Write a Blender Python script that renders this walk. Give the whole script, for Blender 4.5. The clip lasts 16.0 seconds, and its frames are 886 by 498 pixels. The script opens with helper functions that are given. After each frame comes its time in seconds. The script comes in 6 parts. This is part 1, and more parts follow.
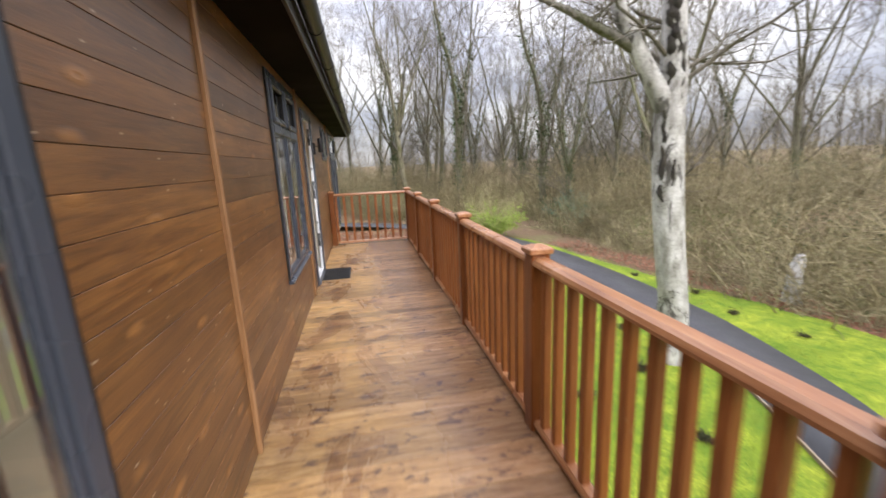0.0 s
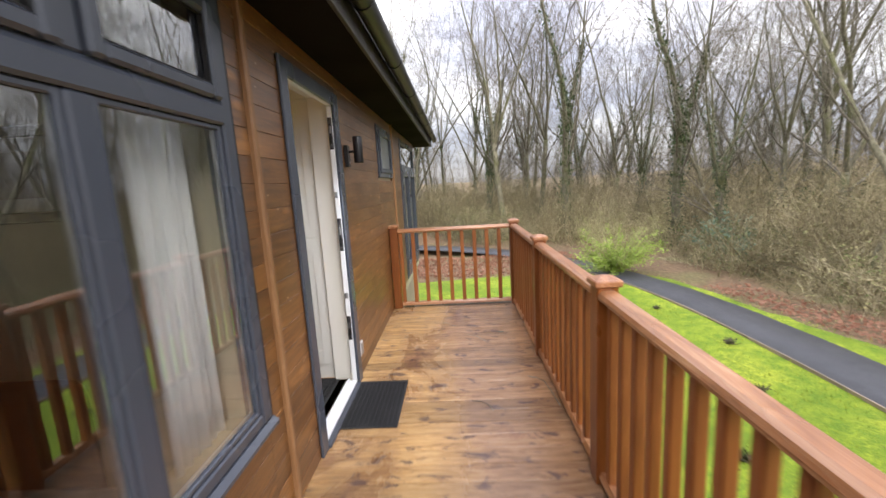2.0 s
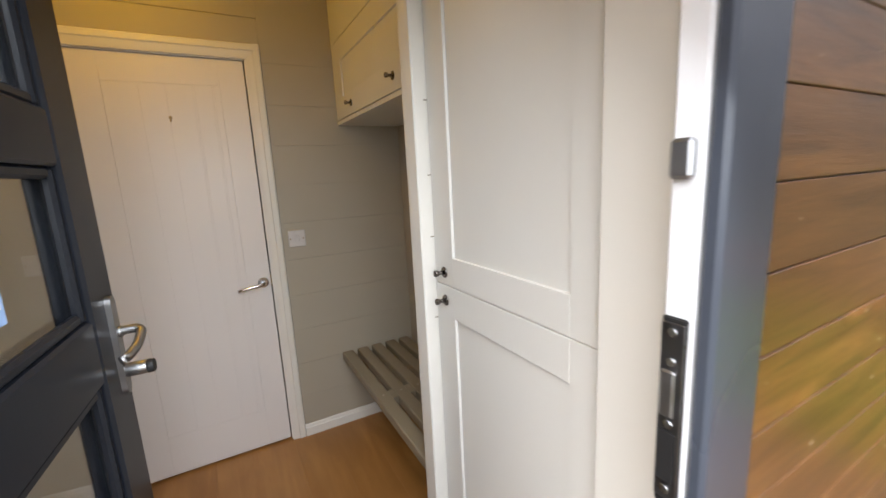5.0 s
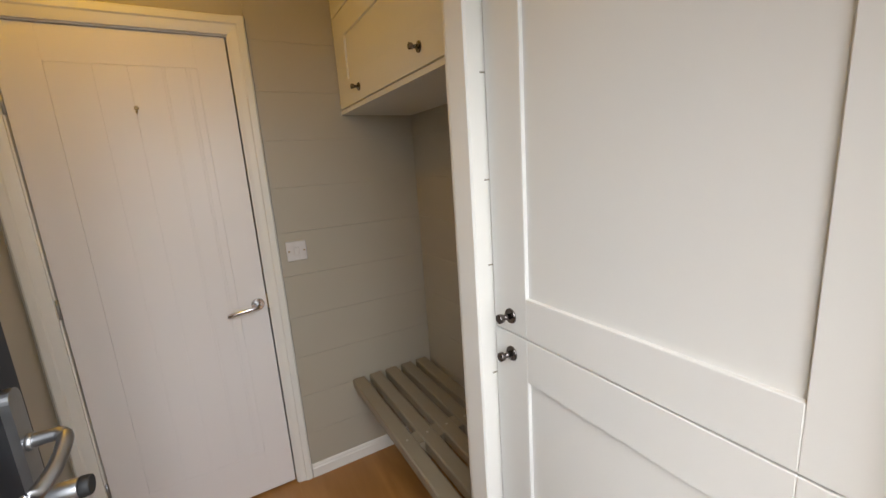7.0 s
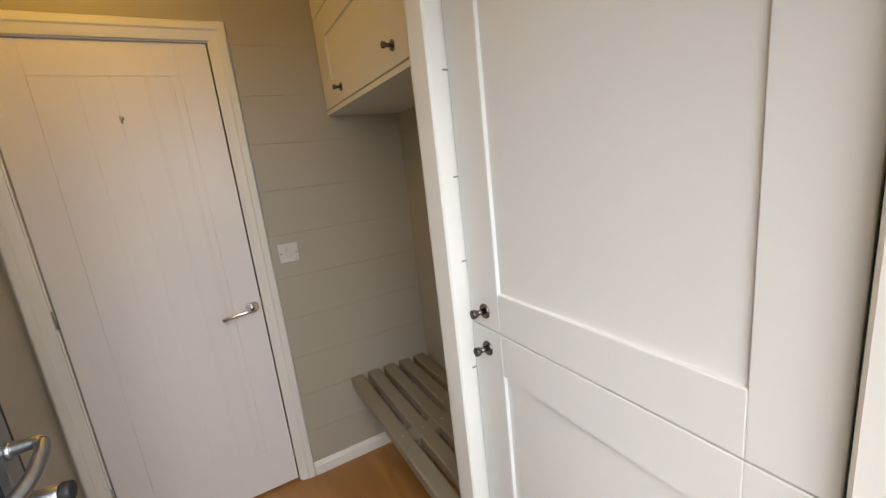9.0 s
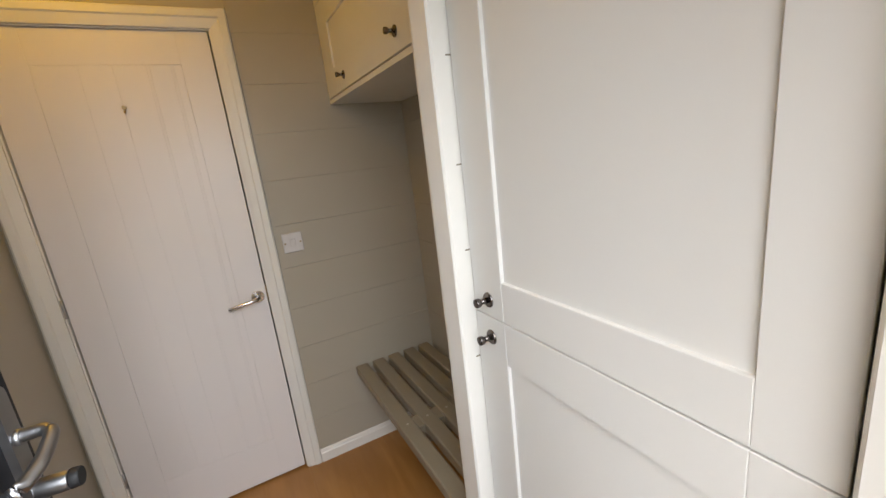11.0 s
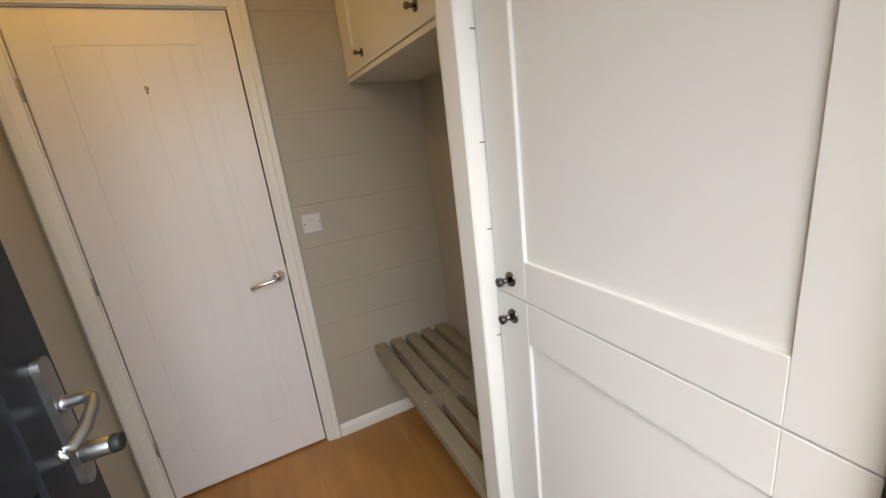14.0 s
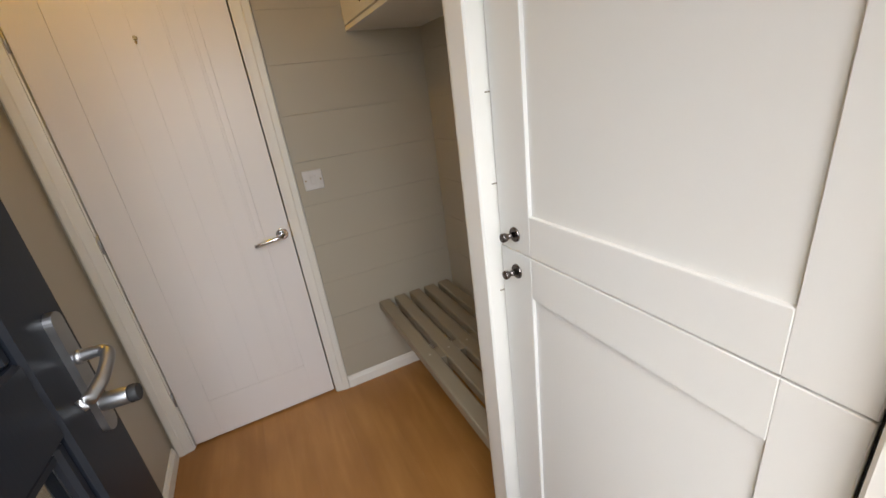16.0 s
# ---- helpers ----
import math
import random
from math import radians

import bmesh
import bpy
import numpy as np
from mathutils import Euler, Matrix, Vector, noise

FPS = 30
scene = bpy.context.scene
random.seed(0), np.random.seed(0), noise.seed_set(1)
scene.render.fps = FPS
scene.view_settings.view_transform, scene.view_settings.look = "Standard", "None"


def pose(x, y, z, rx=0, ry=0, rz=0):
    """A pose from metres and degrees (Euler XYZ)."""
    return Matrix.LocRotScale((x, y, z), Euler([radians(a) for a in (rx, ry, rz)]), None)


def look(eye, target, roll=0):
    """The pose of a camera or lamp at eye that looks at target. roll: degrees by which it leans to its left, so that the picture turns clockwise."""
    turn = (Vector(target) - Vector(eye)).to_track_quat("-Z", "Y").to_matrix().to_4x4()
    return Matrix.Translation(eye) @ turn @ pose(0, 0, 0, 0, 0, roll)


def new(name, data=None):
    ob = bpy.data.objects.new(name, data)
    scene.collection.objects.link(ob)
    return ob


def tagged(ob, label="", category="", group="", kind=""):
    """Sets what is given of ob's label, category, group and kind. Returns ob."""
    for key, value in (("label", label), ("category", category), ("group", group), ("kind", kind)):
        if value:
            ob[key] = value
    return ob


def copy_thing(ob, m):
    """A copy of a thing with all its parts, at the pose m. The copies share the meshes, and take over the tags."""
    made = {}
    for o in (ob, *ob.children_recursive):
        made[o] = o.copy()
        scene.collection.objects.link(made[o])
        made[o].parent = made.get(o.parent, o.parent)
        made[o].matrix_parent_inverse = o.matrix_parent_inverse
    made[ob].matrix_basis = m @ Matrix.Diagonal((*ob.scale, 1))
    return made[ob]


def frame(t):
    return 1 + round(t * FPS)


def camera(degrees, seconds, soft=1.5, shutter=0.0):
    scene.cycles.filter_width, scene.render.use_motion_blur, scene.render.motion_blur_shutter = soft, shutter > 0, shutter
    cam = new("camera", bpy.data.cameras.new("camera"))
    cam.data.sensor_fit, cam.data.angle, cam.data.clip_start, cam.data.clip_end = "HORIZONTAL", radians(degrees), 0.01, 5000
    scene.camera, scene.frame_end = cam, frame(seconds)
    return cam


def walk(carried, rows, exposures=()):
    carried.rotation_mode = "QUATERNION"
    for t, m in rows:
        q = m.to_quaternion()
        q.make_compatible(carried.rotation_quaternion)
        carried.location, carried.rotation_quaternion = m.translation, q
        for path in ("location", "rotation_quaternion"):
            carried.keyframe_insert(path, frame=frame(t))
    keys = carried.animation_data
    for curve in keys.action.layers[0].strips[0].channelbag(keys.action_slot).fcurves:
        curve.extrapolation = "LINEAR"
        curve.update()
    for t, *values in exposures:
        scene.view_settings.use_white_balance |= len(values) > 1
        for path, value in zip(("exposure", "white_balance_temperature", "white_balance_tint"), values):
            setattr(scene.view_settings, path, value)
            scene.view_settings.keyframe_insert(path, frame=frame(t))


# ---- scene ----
cam = camera(95.3, 16.0, shutter=0.4)
PATH = [
    (0, (-0.014, 0.04, 1.405), (0.352, 1.962, 0.99), -2.5),
    (0.5, (0.122, 0.789, 1.433), (0.278, 2.745, 1.048), -2.4),
    (1, (0.159, 1.566, 1.469), (0.268, 3.532, 1.118), -2.3),
    (1.5, (0.197, 2.287, 1.477), (0.188, 4.255, 1.121), -3.3),
    (2, (0.166, 3.009, 1.44), (0.086, 4.981, 1.12), -3.3),
    (2.5, (0.185, 3.622, 1.435), (-0.058, 5.58, 1.112), -3.3),
    (3, (0.104, 4.185, 1.421), (-0.273, 6.12, 1.084), -2.3),
    (3.5, (0.045, 4.688, 1.415), (-0.606, 6.546, 1.062), -1.9),
    (4, (-0.036, 5.059, 1.407), (-1.209, 6.643, 1.069), -1.8),
    (4.4, (-0.195, 5.26, 1.389), (-1.694, 6.537, 1.043), -1.9),
    (4.5, (-0.223, 5.275, 1.392), (-1.799, 6.46, 1.056), -1.9),
    (4.7, (-0.303, 5.356, 1.397), (-2.021, 6.322, 1.057), -2.3),
    (6.8, (-0.761, 5.444, 1.428), (-2.49, 6.354, 1.004), -4.3),
    (7, (-0.775, 5.434, 1.435), (-2.486, 6.388, 1.031), -3.9),
    (7.5, (-0.76, 5.446, 1.451), (-2.474, 6.4, 1.064), -4.7),
    (8, (-0.739, 5.481, 1.449), (-2.457, 6.427, 1.054), -5.6),
    (8.5, (-0.736, 5.489, 1.442), (-2.454, 6.427, 1.034), -6.0),
    (9, (-0.738, 5.49, 1.436), (-2.459, 6.415, 1.01), -6.3),
    (11.5, (-0.742, 5.495, 1.43), (-2.471, 6.374, 0.943), -6.7),
    (12, (-0.743, 5.493, 1.428), (-2.48, 6.347, 0.925), -6.9),
    (12.5, (-0.736, 5.485, 1.428), (-2.479, 6.324, 0.92), -6.7),
    (13, (-0.737, 5.475, 1.43), (-2.481, 6.305, 0.911), -6.8),
    (13.5, (-0.743, 5.471, 1.423), (-2.486, 6.296, 0.892), -6.6),
    (14, (-0.748, 5.479, 1.426), (-2.491, 6.294, 0.881), -6.9),
    (14.5, (-0.754, 5.48, 1.424), (-2.495, 6.291, 0.867), -7.1),
    (15, (-0.757, 5.479, 1.423), (-2.49, 6.289, 0.84), -7.1),
    (15.5, (-0.753, 5.48, 1.423), (-2.479, 6.269, 0.792), -7.4),
    (16, (-0.753, 5.479, 1.42), (-2.453, 6.23, 0.681), -7.6),
]
EXPOSURES = [(0.0, 1.13), (2.5, 1.26), (3.5, 1.28), (4.0, 1.36), (4.5, 1.55), (4.7, 1.6), (6.8, 1.68), (16.0, 1.74)]
walk(cam, [(t, look(eye, target, roll)) for t, eye, target, roll in PATH], EXPOSURES)

# ---- world and light ----
SUN_ELEVATION, SUN_ROTATION = 34.0, 163.0
world = bpy.data.worlds.new("overcast_sky")
scene.world = world
world.use_nodes = True
wt = world.node_tree
wt.nodes.clear()
w_out = wt.nodes.new("ShaderNodeOutputWorld")
w_bg = wt.nodes.new("ShaderNodeBackground")
w_sky = wt.nodes.new("ShaderNodeTexSky")
w_sky.sky_type = "NISHITA"
w_sky.sun_disc = False
w_sky.sun_elevation, w_sky.sun_rotation = radians(SUN_ELEVATION), radians(SUN_ROTATION)
w_scale = wt.nodes.new("ShaderNodeVectorMath")
w_scale.operation = "SCALE"
w_scale.inputs["Scale"].default_value = 0.10
w_co = wt.nodes.new("ShaderNodeTexCoord")
w_map = wt.nodes.new("ShaderNodeMapping")
w_map.inputs["Scale"].default_value = (2.2, 2.2, 5.5)
w_noise = wt.nodes.new("ShaderNodeTexNoise")
w_noise.inputs["Scale"].default_value = 1.4
w_noise.inputs["Detail"].default_value = 6.0
w_noise.inputs["Roughness"].default_value = 0.6
w_ramp = wt.nodes.new("ShaderNodeValToRGB")
w_ramp.color_ramp.elements[0].position, w_ramp.color_ramp.elements[0].color = 0.42, (0.38, 0.38, 0.445, 1)
w_ramp.color_ramp.elements[1].position, w_ramp.color_ramp.elements[1].color = 0.70, (0.94, 0.91, 0.90, 1)
w_mix = wt.nodes.new("ShaderNodeMix")
w_mix.data_type = "RGBA"
w_mix.inputs[0].default_value = 0.85
wt.links.new(w_co.outputs["Generated"], w_map.inputs["Vector"])
wt.links.new(w_map.outputs["Vector"], w_noise.inputs["Vector"])
wt.links.new(w_noise.outputs["Fac"], w_ramp.inputs["Fac"])
wt.links.new(w_sky.outputs["Color"], w_scale.inputs[0])
wt.links.new(w_scale.outputs["Vector"], w_mix.inputs[6])
wt.links.new(w_ramp.outputs["Color"], w_mix.inputs[7])
# an overcast sky is brightest overhead
w_sep = wt.nodes.new("ShaderNodeSeparateXYZ")
w_up = wt.nodes.new("ShaderNodeMath")
w_up.operation, w_up.use_clamp = "MULTIPLY", True
w_up.inputs[1].default_value = 1.0
w_gain = wt.nodes.new("ShaderNodeMath")
w_gain.operation = "MULTIPLY_ADD"
w_gain.inputs[1].default_value, w_gain.inputs[2].default_value = 2.7, 0.42
w_over = wt.nodes.new("ShaderNodeVectorMath")
w_over.operation = "SCALE"
wt.links.new(w_co.outputs["Generated"], w_sep.inputs[0])
wt.links.new(w_sep.outputs["Z"], w_up.inputs[0])
wt.links.new(w_up.outputs[0], w_gain.inputs[0])
wt.links.new(w_mix.outputs[2], w_over.inputs[0])
wt.links.new(w_gain.outputs[0], w_over.inputs["Scale"])
wt.links.new(w_over.outputs["Vector"], w_bg.inputs["Color"])
w_bg.inputs["Strength"].default_value = 1.05
wt.links.new(w_bg.outputs["Background"], w_out.inputs["Surface"])

sun = new("sun", bpy.data.lights.new("sun", "SUN"))
sun.data.energy, sun.data.angle, sun.data.color = 1.1, radians(40), (1.0, 0.95, 0.88)
sun.rotation_euler = (radians(90 - SUN_ELEVATION), 0, radians(180 - SUN_ROTATION))

hall_lamp = new("hall_lamp", bpy.data.lights.new("hall_lamp", "POINT"))
hall_lamp.data.energy, hall_lamp.data.color, hall_lamp.data.shadow_soft_size = 1.75, (1.0, 0.52, 0.0), 0.04
hall_lamp.location = (-2.12, 5.15, 2.33)

# the sky's light through the open entrance
doorway = new("doorway_daylight", bpy.data.lights.new("doorway_daylight", "AREA"))
doorway.data.shape, doorway.data.size, doorway.data.size_y = "RECTANGLE", 0.66, 1.15
doorway.data.energy, doorway.data.color, doorway.data.spread = 2.8, (0.90, 0.95, 1.0), radians(114)
doorway.matrix_world = look((-0.60, 5.455, 1.50), (-1.60, 5.39, 0.76))


# ---- materials ----
class Nodes:
    """A small builder for node materials."""

    def __init__(self, name):
        self.mat = bpy.data.materials.new(name)
        self.mat.use_nodes = True
        self.t = self.mat.node_tree
        self.bsdf = self.t.nodes["Principled BSDF"]
        self.co = self.t.nodes.new("ShaderNodeTexCoord").outputs["Object"]
        self.geo = self.t.nodes.new("ShaderNodeNewGeometry")
        self.pos = self.geo.outputs["Position"]

    def put(self, socket, value):
        if isinstance(value, bpy.types.NodeSocket):
            self.t.links.new(value, socket)
        else:
            socket.default_value = value

    def scaled(self, scale, source=None):
        n = self.t.nodes.new("ShaderNodeMapping")
        n.inputs["Scale"].default_value = scale
        self.t.links.new(source or self.pos, n.inputs["Vector"])
        return n.outputs["Vector"]

    def shifted(self, vector, amount):
        rnd = self.t.nodes.new("ShaderNodeObjectInfo").outputs["Random"]
        m = self.t.nodes.new("ShaderNodeVectorMath")
        m.operation = "MULTIPLY_ADD"
        self.t.links.new(rnd, m.inputs[0])
        m.inputs[1].default_value = (amount, amount * 0.7, amount * 1.3)
        self.t.links.new(vector, m.inputs[2])
        return m.outputs["Vector"]

    def noise(self, vector, scale, detail=4.0, rough=0.55, distortion=0.0):
        n = self.t.nodes.new("ShaderNodeTexNoise")
        n.inputs["Scale"].default_value, n.inputs["Detail"].default_value = scale, detail
        n.inputs["Roughness"].default_value, n.inputs["Distortion"].default_value = rough, distortion
        self.t.links.new(vector, n.inputs["Vector"])
        return n.outputs["Fac"]

    def voronoi(self, vector, scale, randomness=1.0):
        n = self.t.nodes.new("ShaderNodeTexVoronoi")
        n.inputs["Scale"].default_value, n.inputs["Randomness"].default_value = scale, randomness
        self.t.links.new(vector, n.inputs["Vector"])
        return n.outputs["Distance"]

    def wave(self, vector, scale, direction="Y", distortion=0.0, detail=2.0):
        n = self.t.nodes.new("ShaderNodeTexWave")
        n.bands_direction = direction
        n.inputs["Scale"].default_value, n.inputs["Distortion"].default_value = scale, distortion
        n.inputs["Detail"].default_value = detail
        self.t.links.new(vector, n.inputs["Vector"])
        return n.outputs["Fac"]

    def ramp(self, fac, *stops):
        n = self.t.nodes.new("ShaderNodeValToRGB")
        e = n.color_ramp.elements
        while len(e) < len(stops):
            e.new(0.5)
        for el, (p, c) in zip(e, stops):
            el.position = p
            el.color = (c, c, c, 1) if isinstance(c, (int, float)) else (*c, 1)
        self.t.links.new(fac, n.inputs["Fac"])
        return n.outputs["Color"]

    def mix(self, fac, a, b, how="MIX"):
        n = self.t.nodes.new("ShaderNodeMix")
        n.data_type, n.blend_type = "RGBA", how
        self.put(n.inputs[0], fac)
        self.put(n.inputs[6], a if isinstance(a, bpy.types.NodeSocket) else (*a, 1))
        self.put(n.inputs[7], b if isinstance(b, bpy.types.NodeSocket) else (*b, 1))
        return n.outputs[2]

    def math(self, op, a, b=0.0):
        n = self.t.nodes.new("ShaderNodeMath")
        n.operation = op
        self.put(n.inputs[0], a)
        self.put(n.inputs[1], b)
        return n.outputs[0]

    def random(self, island=False):
        if island:
            return self.geo.outputs["Random Per Island"]
        return self.t.nodes.new("ShaderNodeObjectInfo").outputs["Random"]

    def done(self, color, rough=0.5, bump=None, strength=0.2, distance=0.003, metal=0.0, spec=None):
        self.put(self.bsdf.inputs["Base Color"], color if isinstance(color, bpy.types.NodeSocket) else (*color, 1))
        self.put(self.bsdf.inputs["Roughness"], rough)
        self.bsdf.inputs["Metallic"].default_value = metal
        if spec is not None:
            self.bsdf.inputs["Specular IOR Level"].default_value = spec
        if bump is not None:
            n = self.t.nodes.new("ShaderNodeBump")
            n.inputs["Strength"].default_value, n.inputs["Distance"].default_value = strength, distance
            self.t.links.new(bump, n.inputs["Height"])
            self.t.links.new(n.outputs["Normal"], self.bsdf.inputs["Normal"])
        return self.mat


def wood(name, dark, mid, light, along, rough=(0.3, 0.5), knots=0.0, spread=0.35, bump=0.25, spec=0.5):
    """Stained timber with its grain along one axis."""
    n = Nodes(name)
    stretch = {"x": (1.2, 14, 14), "y": (14, 1.2, 14), "z": (14, 14, 1.2)}[along]
    v = n.shifted(n.scaled(stretch), 37.0)
    grain = n.noise(v, 2.2, 6.0, 0.65, 0.6)
    fine = n.noise(n.shifted(n.scaled([s * 4 for s in stretch]), 11.0), 3.0, 3.0, 0.6)
    patch = n.noise(n.shifted(n.scaled((1, 1, 1)), 5.0), 1.3, 3.0)
    col = n.ramp(grain, (0.33, dark), (0.5, mid), (0.68, light))
    col = n.mix(n.ramp(patch, (0.35, 0.0), (0.7, 0.6)), col, dark)
    tone = n.ramp(n.random(), (0.0, 1 - spread), (1.0, 1.0))
    col = n.mix(1.0, col, tone, "MULTIPLY")
    col = n.mix(n.math("MULTIPLY", fine, 0.35), col, dark)
    height = n.math("ADD", n.math("MULTIPLY", grain, 0.6), n.math("MULTIPLY", fine, 0.4))
    if knots:
        kv = {"x": (3.0, 8, 8), "y": (0.0, 3.0, 8), "z": (8, 8, 3.0)}[along]
        d = n.voronoi(n.shifted(n.scaled(kv), 23.0), 1.0)
        ring = n.ramp(d, (0.0, 1.0), (0.09, 0.6), (0.18, 0.0))
        col = n.mix(n.math("MULTIPLY", ring, knots), col, light)
        height = n.math("ADD", height, n.math("MULTIPLY", n.ramp(d, (0.0, 0.2), (0.08, 1.0), (0.2, 0.0)), 1.6))
        core = n.ramp(d, (0.0, 1.0), (0.06, 0.0))
        col = n.mix(n.math("MULTIPLY", core, 0.8), col, dark)
        speck = n.voronoi(n.shifted(n.scaled([k * 2.6 for k in kv]), 41.0), 1.0)
        col = n.mix(n.math("MULTIPLY", n.ramp(speck, (0.0, 1.0), (0.06, 0.7), (0.09, 0.0)), knots), col, (0.56, 0.42, 0.27))
    r = n.ramp(patch, (0.3, rough[0]), (0.7, rough[1]))
    return n.done(col, r, height, bump, 0.002, spec=spec)


def paint(name, color, rough=0.45, wobble=0.06, grain=None, bump=0.05):
    """Painted joinery: faint unevenness, brush or woodgrain relief and light scuffs."""
    n = Nodes(name)
    stain = n.noise(n.pos, 1.7, 3.0)
    low = tuple(c * (1 - wobble) for c in color)
    col = n.mix(n.ramp(stain, (0.35, 0.0), (0.7, 1.0)), color, low)
    scuff = n.noise(n.pos, 23.0, 4.0, 0.7)
    col = n.mix(n.ramp(scuff, (0.66, 0.0), (0.8, wobble * 2)), col, tuple(c * 0.75 for c in color))
    g = n.noise(n.scaled(grain or (60, 60, 60)), 1.0, 5.0, 0.6)
    return n.done(col, n.ramp(stain, (0.3, rough - 0.06), (0.7, rough + 0.06)), g, bump, 0.0015)


def metal(name, color, rough, wear=0.15):
    n = Nodes(name)
    s = n.noise(n.scaled((40, 40, 40)), 1.0, 4.0)
    return n.done(color, n.ramp(s, (0.3, max(rough - wear / 2, 0.02)), (0.7, rough + wear / 2)), s, 0.03, 0.0005, 1.0)


def plastic(name, color, rough=0.4):
    n = Nodes(name)
    s = n.noise(n.pos, 30.0, 4.0)
    return n.done(n.mix(n.ramp(s, (0.4, 0.0), (0.75, 0.25)), color, tuple(c * 0.7 for c in color)), rough, s, 0.05, 0.001)


def glass(name, tint=(0.96, 0.98, 0.97), rough=0.0, ior=1.6):
    n = Nodes(name)
    n.bsdf.inputs["Base Color"].default_value = (*tint, 1)
    n.bsdf.inputs["Roughness"].default_value = rough
    n.bsdf.inputs["Transmission Weight"].default_value = 1.0
    n.bsdf.inputs["IOR"].default_value = ior
    return n.mat


M_CLAD = wood("stained_cladding", (0.110, 0.041, 0.008), (0.265, 0.110, 0.024), (0.43, 0.190, 0.047), "y", (0.36, 0.52), 0.9, 0.45, bump=0.8, spec=0.6)
M_CLAD.node_tree.nodes["Principled BSDF"].inputs["Coat Weight"].default_value = 0.55
M_CLAD.node_tree.nodes["Principled BSDF"].inputs["Coat Roughness"].default_value = 0.38
M_CLAD.node_tree.nodes["Principled BSDF"].inputs["Coat IOR"].default_value = 1.7
M_BATTEN = wood("fresh_batten", (0.26, 0.125, 0.05), (0.42, 0.225, 0.10), (0.56, 0.33, 0.17), "z", (0.4, 0.55))
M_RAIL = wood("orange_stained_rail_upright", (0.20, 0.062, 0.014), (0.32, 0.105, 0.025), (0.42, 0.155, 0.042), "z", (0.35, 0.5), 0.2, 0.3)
# rails and caps: stained timber, with a pale wet sheen put into the colours
M_RAILY = wood("orange_stained_sheen_rail", (0.23, 0.085, 0.03), (0.44, 0.20, 0.085), (0.62, 0.35, 0.18), "y", (0.22, 0.42), 0.0, 0.2, spec=0.8)
M_RAILX = wood("orange_stained_sheen_rail_across", (0.25, 0.09, 0.03), (0.44, 0.20, 0.085), (0.60, 0.34, 0.17), "x", (0.26, 0.44), 0.0, 0.2, spec=0.8)
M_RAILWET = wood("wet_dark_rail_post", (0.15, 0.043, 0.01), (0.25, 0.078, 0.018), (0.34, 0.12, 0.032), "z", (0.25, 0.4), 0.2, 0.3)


def deck_material():
    """Grooved, damp deck timber: golden dry parts, dull purple wet parts and dark blotches."""
    n = Nodes("damp_decking")
    v = n.shifted(n.scaled((1.6, 15, 15)), 31.0)
    grain = n.noise(v, 2.0, 7.0, 0.7, 0.8)
    streak = n.noise(n.shifted(n.scaled((2.6, 30, 1)), 13.0), 1.6, 4.0, 0.6)
    col = n.ramp(grain, (0.3, (0.27, 0.135, 0.05)), (0.47, (0.58, 0.345, 0.135)), (0.68, (0.80, 0.54, 0.27)))
    wet = n.noise(n.scaled((1.5, 0.85, 1)), 1.3, 6.0, 0.65, 0.5)
    wetf = n.ramp(wet, (0.43, 0.0), (0.66, 0.85))
    sep = n.t.nodes.new("ShaderNodeSeparateXYZ")
    n.t.links.new(n.pos, sep.inputs[0])
    along = n.math("MULTIPLY", n.math("SUBTRACT", sep.outputs["Y"], 3.0), 0.05)
    walkway = n.ramp(n.math("ADD", n.math("ADD", sep.outputs["X"], along), n.math("MULTIPLY", wet, 0.9)), (0.36, 0.0), (0.80, 0.66))
    damp = n.math("MAXIMUM", wetf, walkway)
    col = n.mix(damp, col, n.ramp(grain, (0.3, (0.10, 0.040, 0.028)), (0.7, (0.32, 0.155, 0.105))))
    col = n.mix(n.ramp(streak, (0.52, 0.0), (0.68, 0.3)), col, (0.16, 0.085, 0.04))
    tone = n.ramp(n.random(), (0.0, 0.55), (1.0, 1.0))
    col = n.mix(1.0, col, tone, "MULTIPLY")
    blot = n.noise(n.scaled((3.0, 6.0, 1)), 2.2, 4.0, 0.6, 0.6)
    col = n.mix(n.ramp(blot, (0.57, 0.0), (0.66, 0.8)), col, (0.065, 0.036, 0.036))
    groove = n.wave(n.scaled((1, 1, 1)), 26.0, "Y", 0.0, 0.0)
    height = n.math("ADD", n.math("MULTIPLY", groove, 0.4), n.math("MULTIPLY", grain, 0.9))
    rough = n.ramp(damp, (0.0, 0.42), (0.8, 0.13))
    return n.done(col, rough, height, 0.55, 0.004)


M_DECK = deck_material()
M_DECKEDGE = wood("mossy_deck_edge", (0.05, 0.06, 0.015), (0.13, 0.13, 0.035), (0.25, 0.2, 0.08), "x", (0.6, 0.8))
M_GREY = paint("anthracite_window_plastic", (0.062, 0.072, 0.095), 0.28, 0.12, (6, 200, 200), 0.06)
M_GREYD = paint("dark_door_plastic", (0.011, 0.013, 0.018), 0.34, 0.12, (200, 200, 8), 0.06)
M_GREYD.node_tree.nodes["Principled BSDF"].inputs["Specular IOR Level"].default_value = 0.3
M_SEAL = plastic("black_rubber_seal", (0.012, 0.012, 0.013), 0.6)
M_SILVERBEAD = metal("window_spacer_bar", (0.62, 0.64, 0.66), 0.35)
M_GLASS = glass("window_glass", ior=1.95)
M_DOORGLASS = glass("door_glass")
M_FROST = glass("frosted_glass", (0.9, 0.95, 0.94), 0.35)
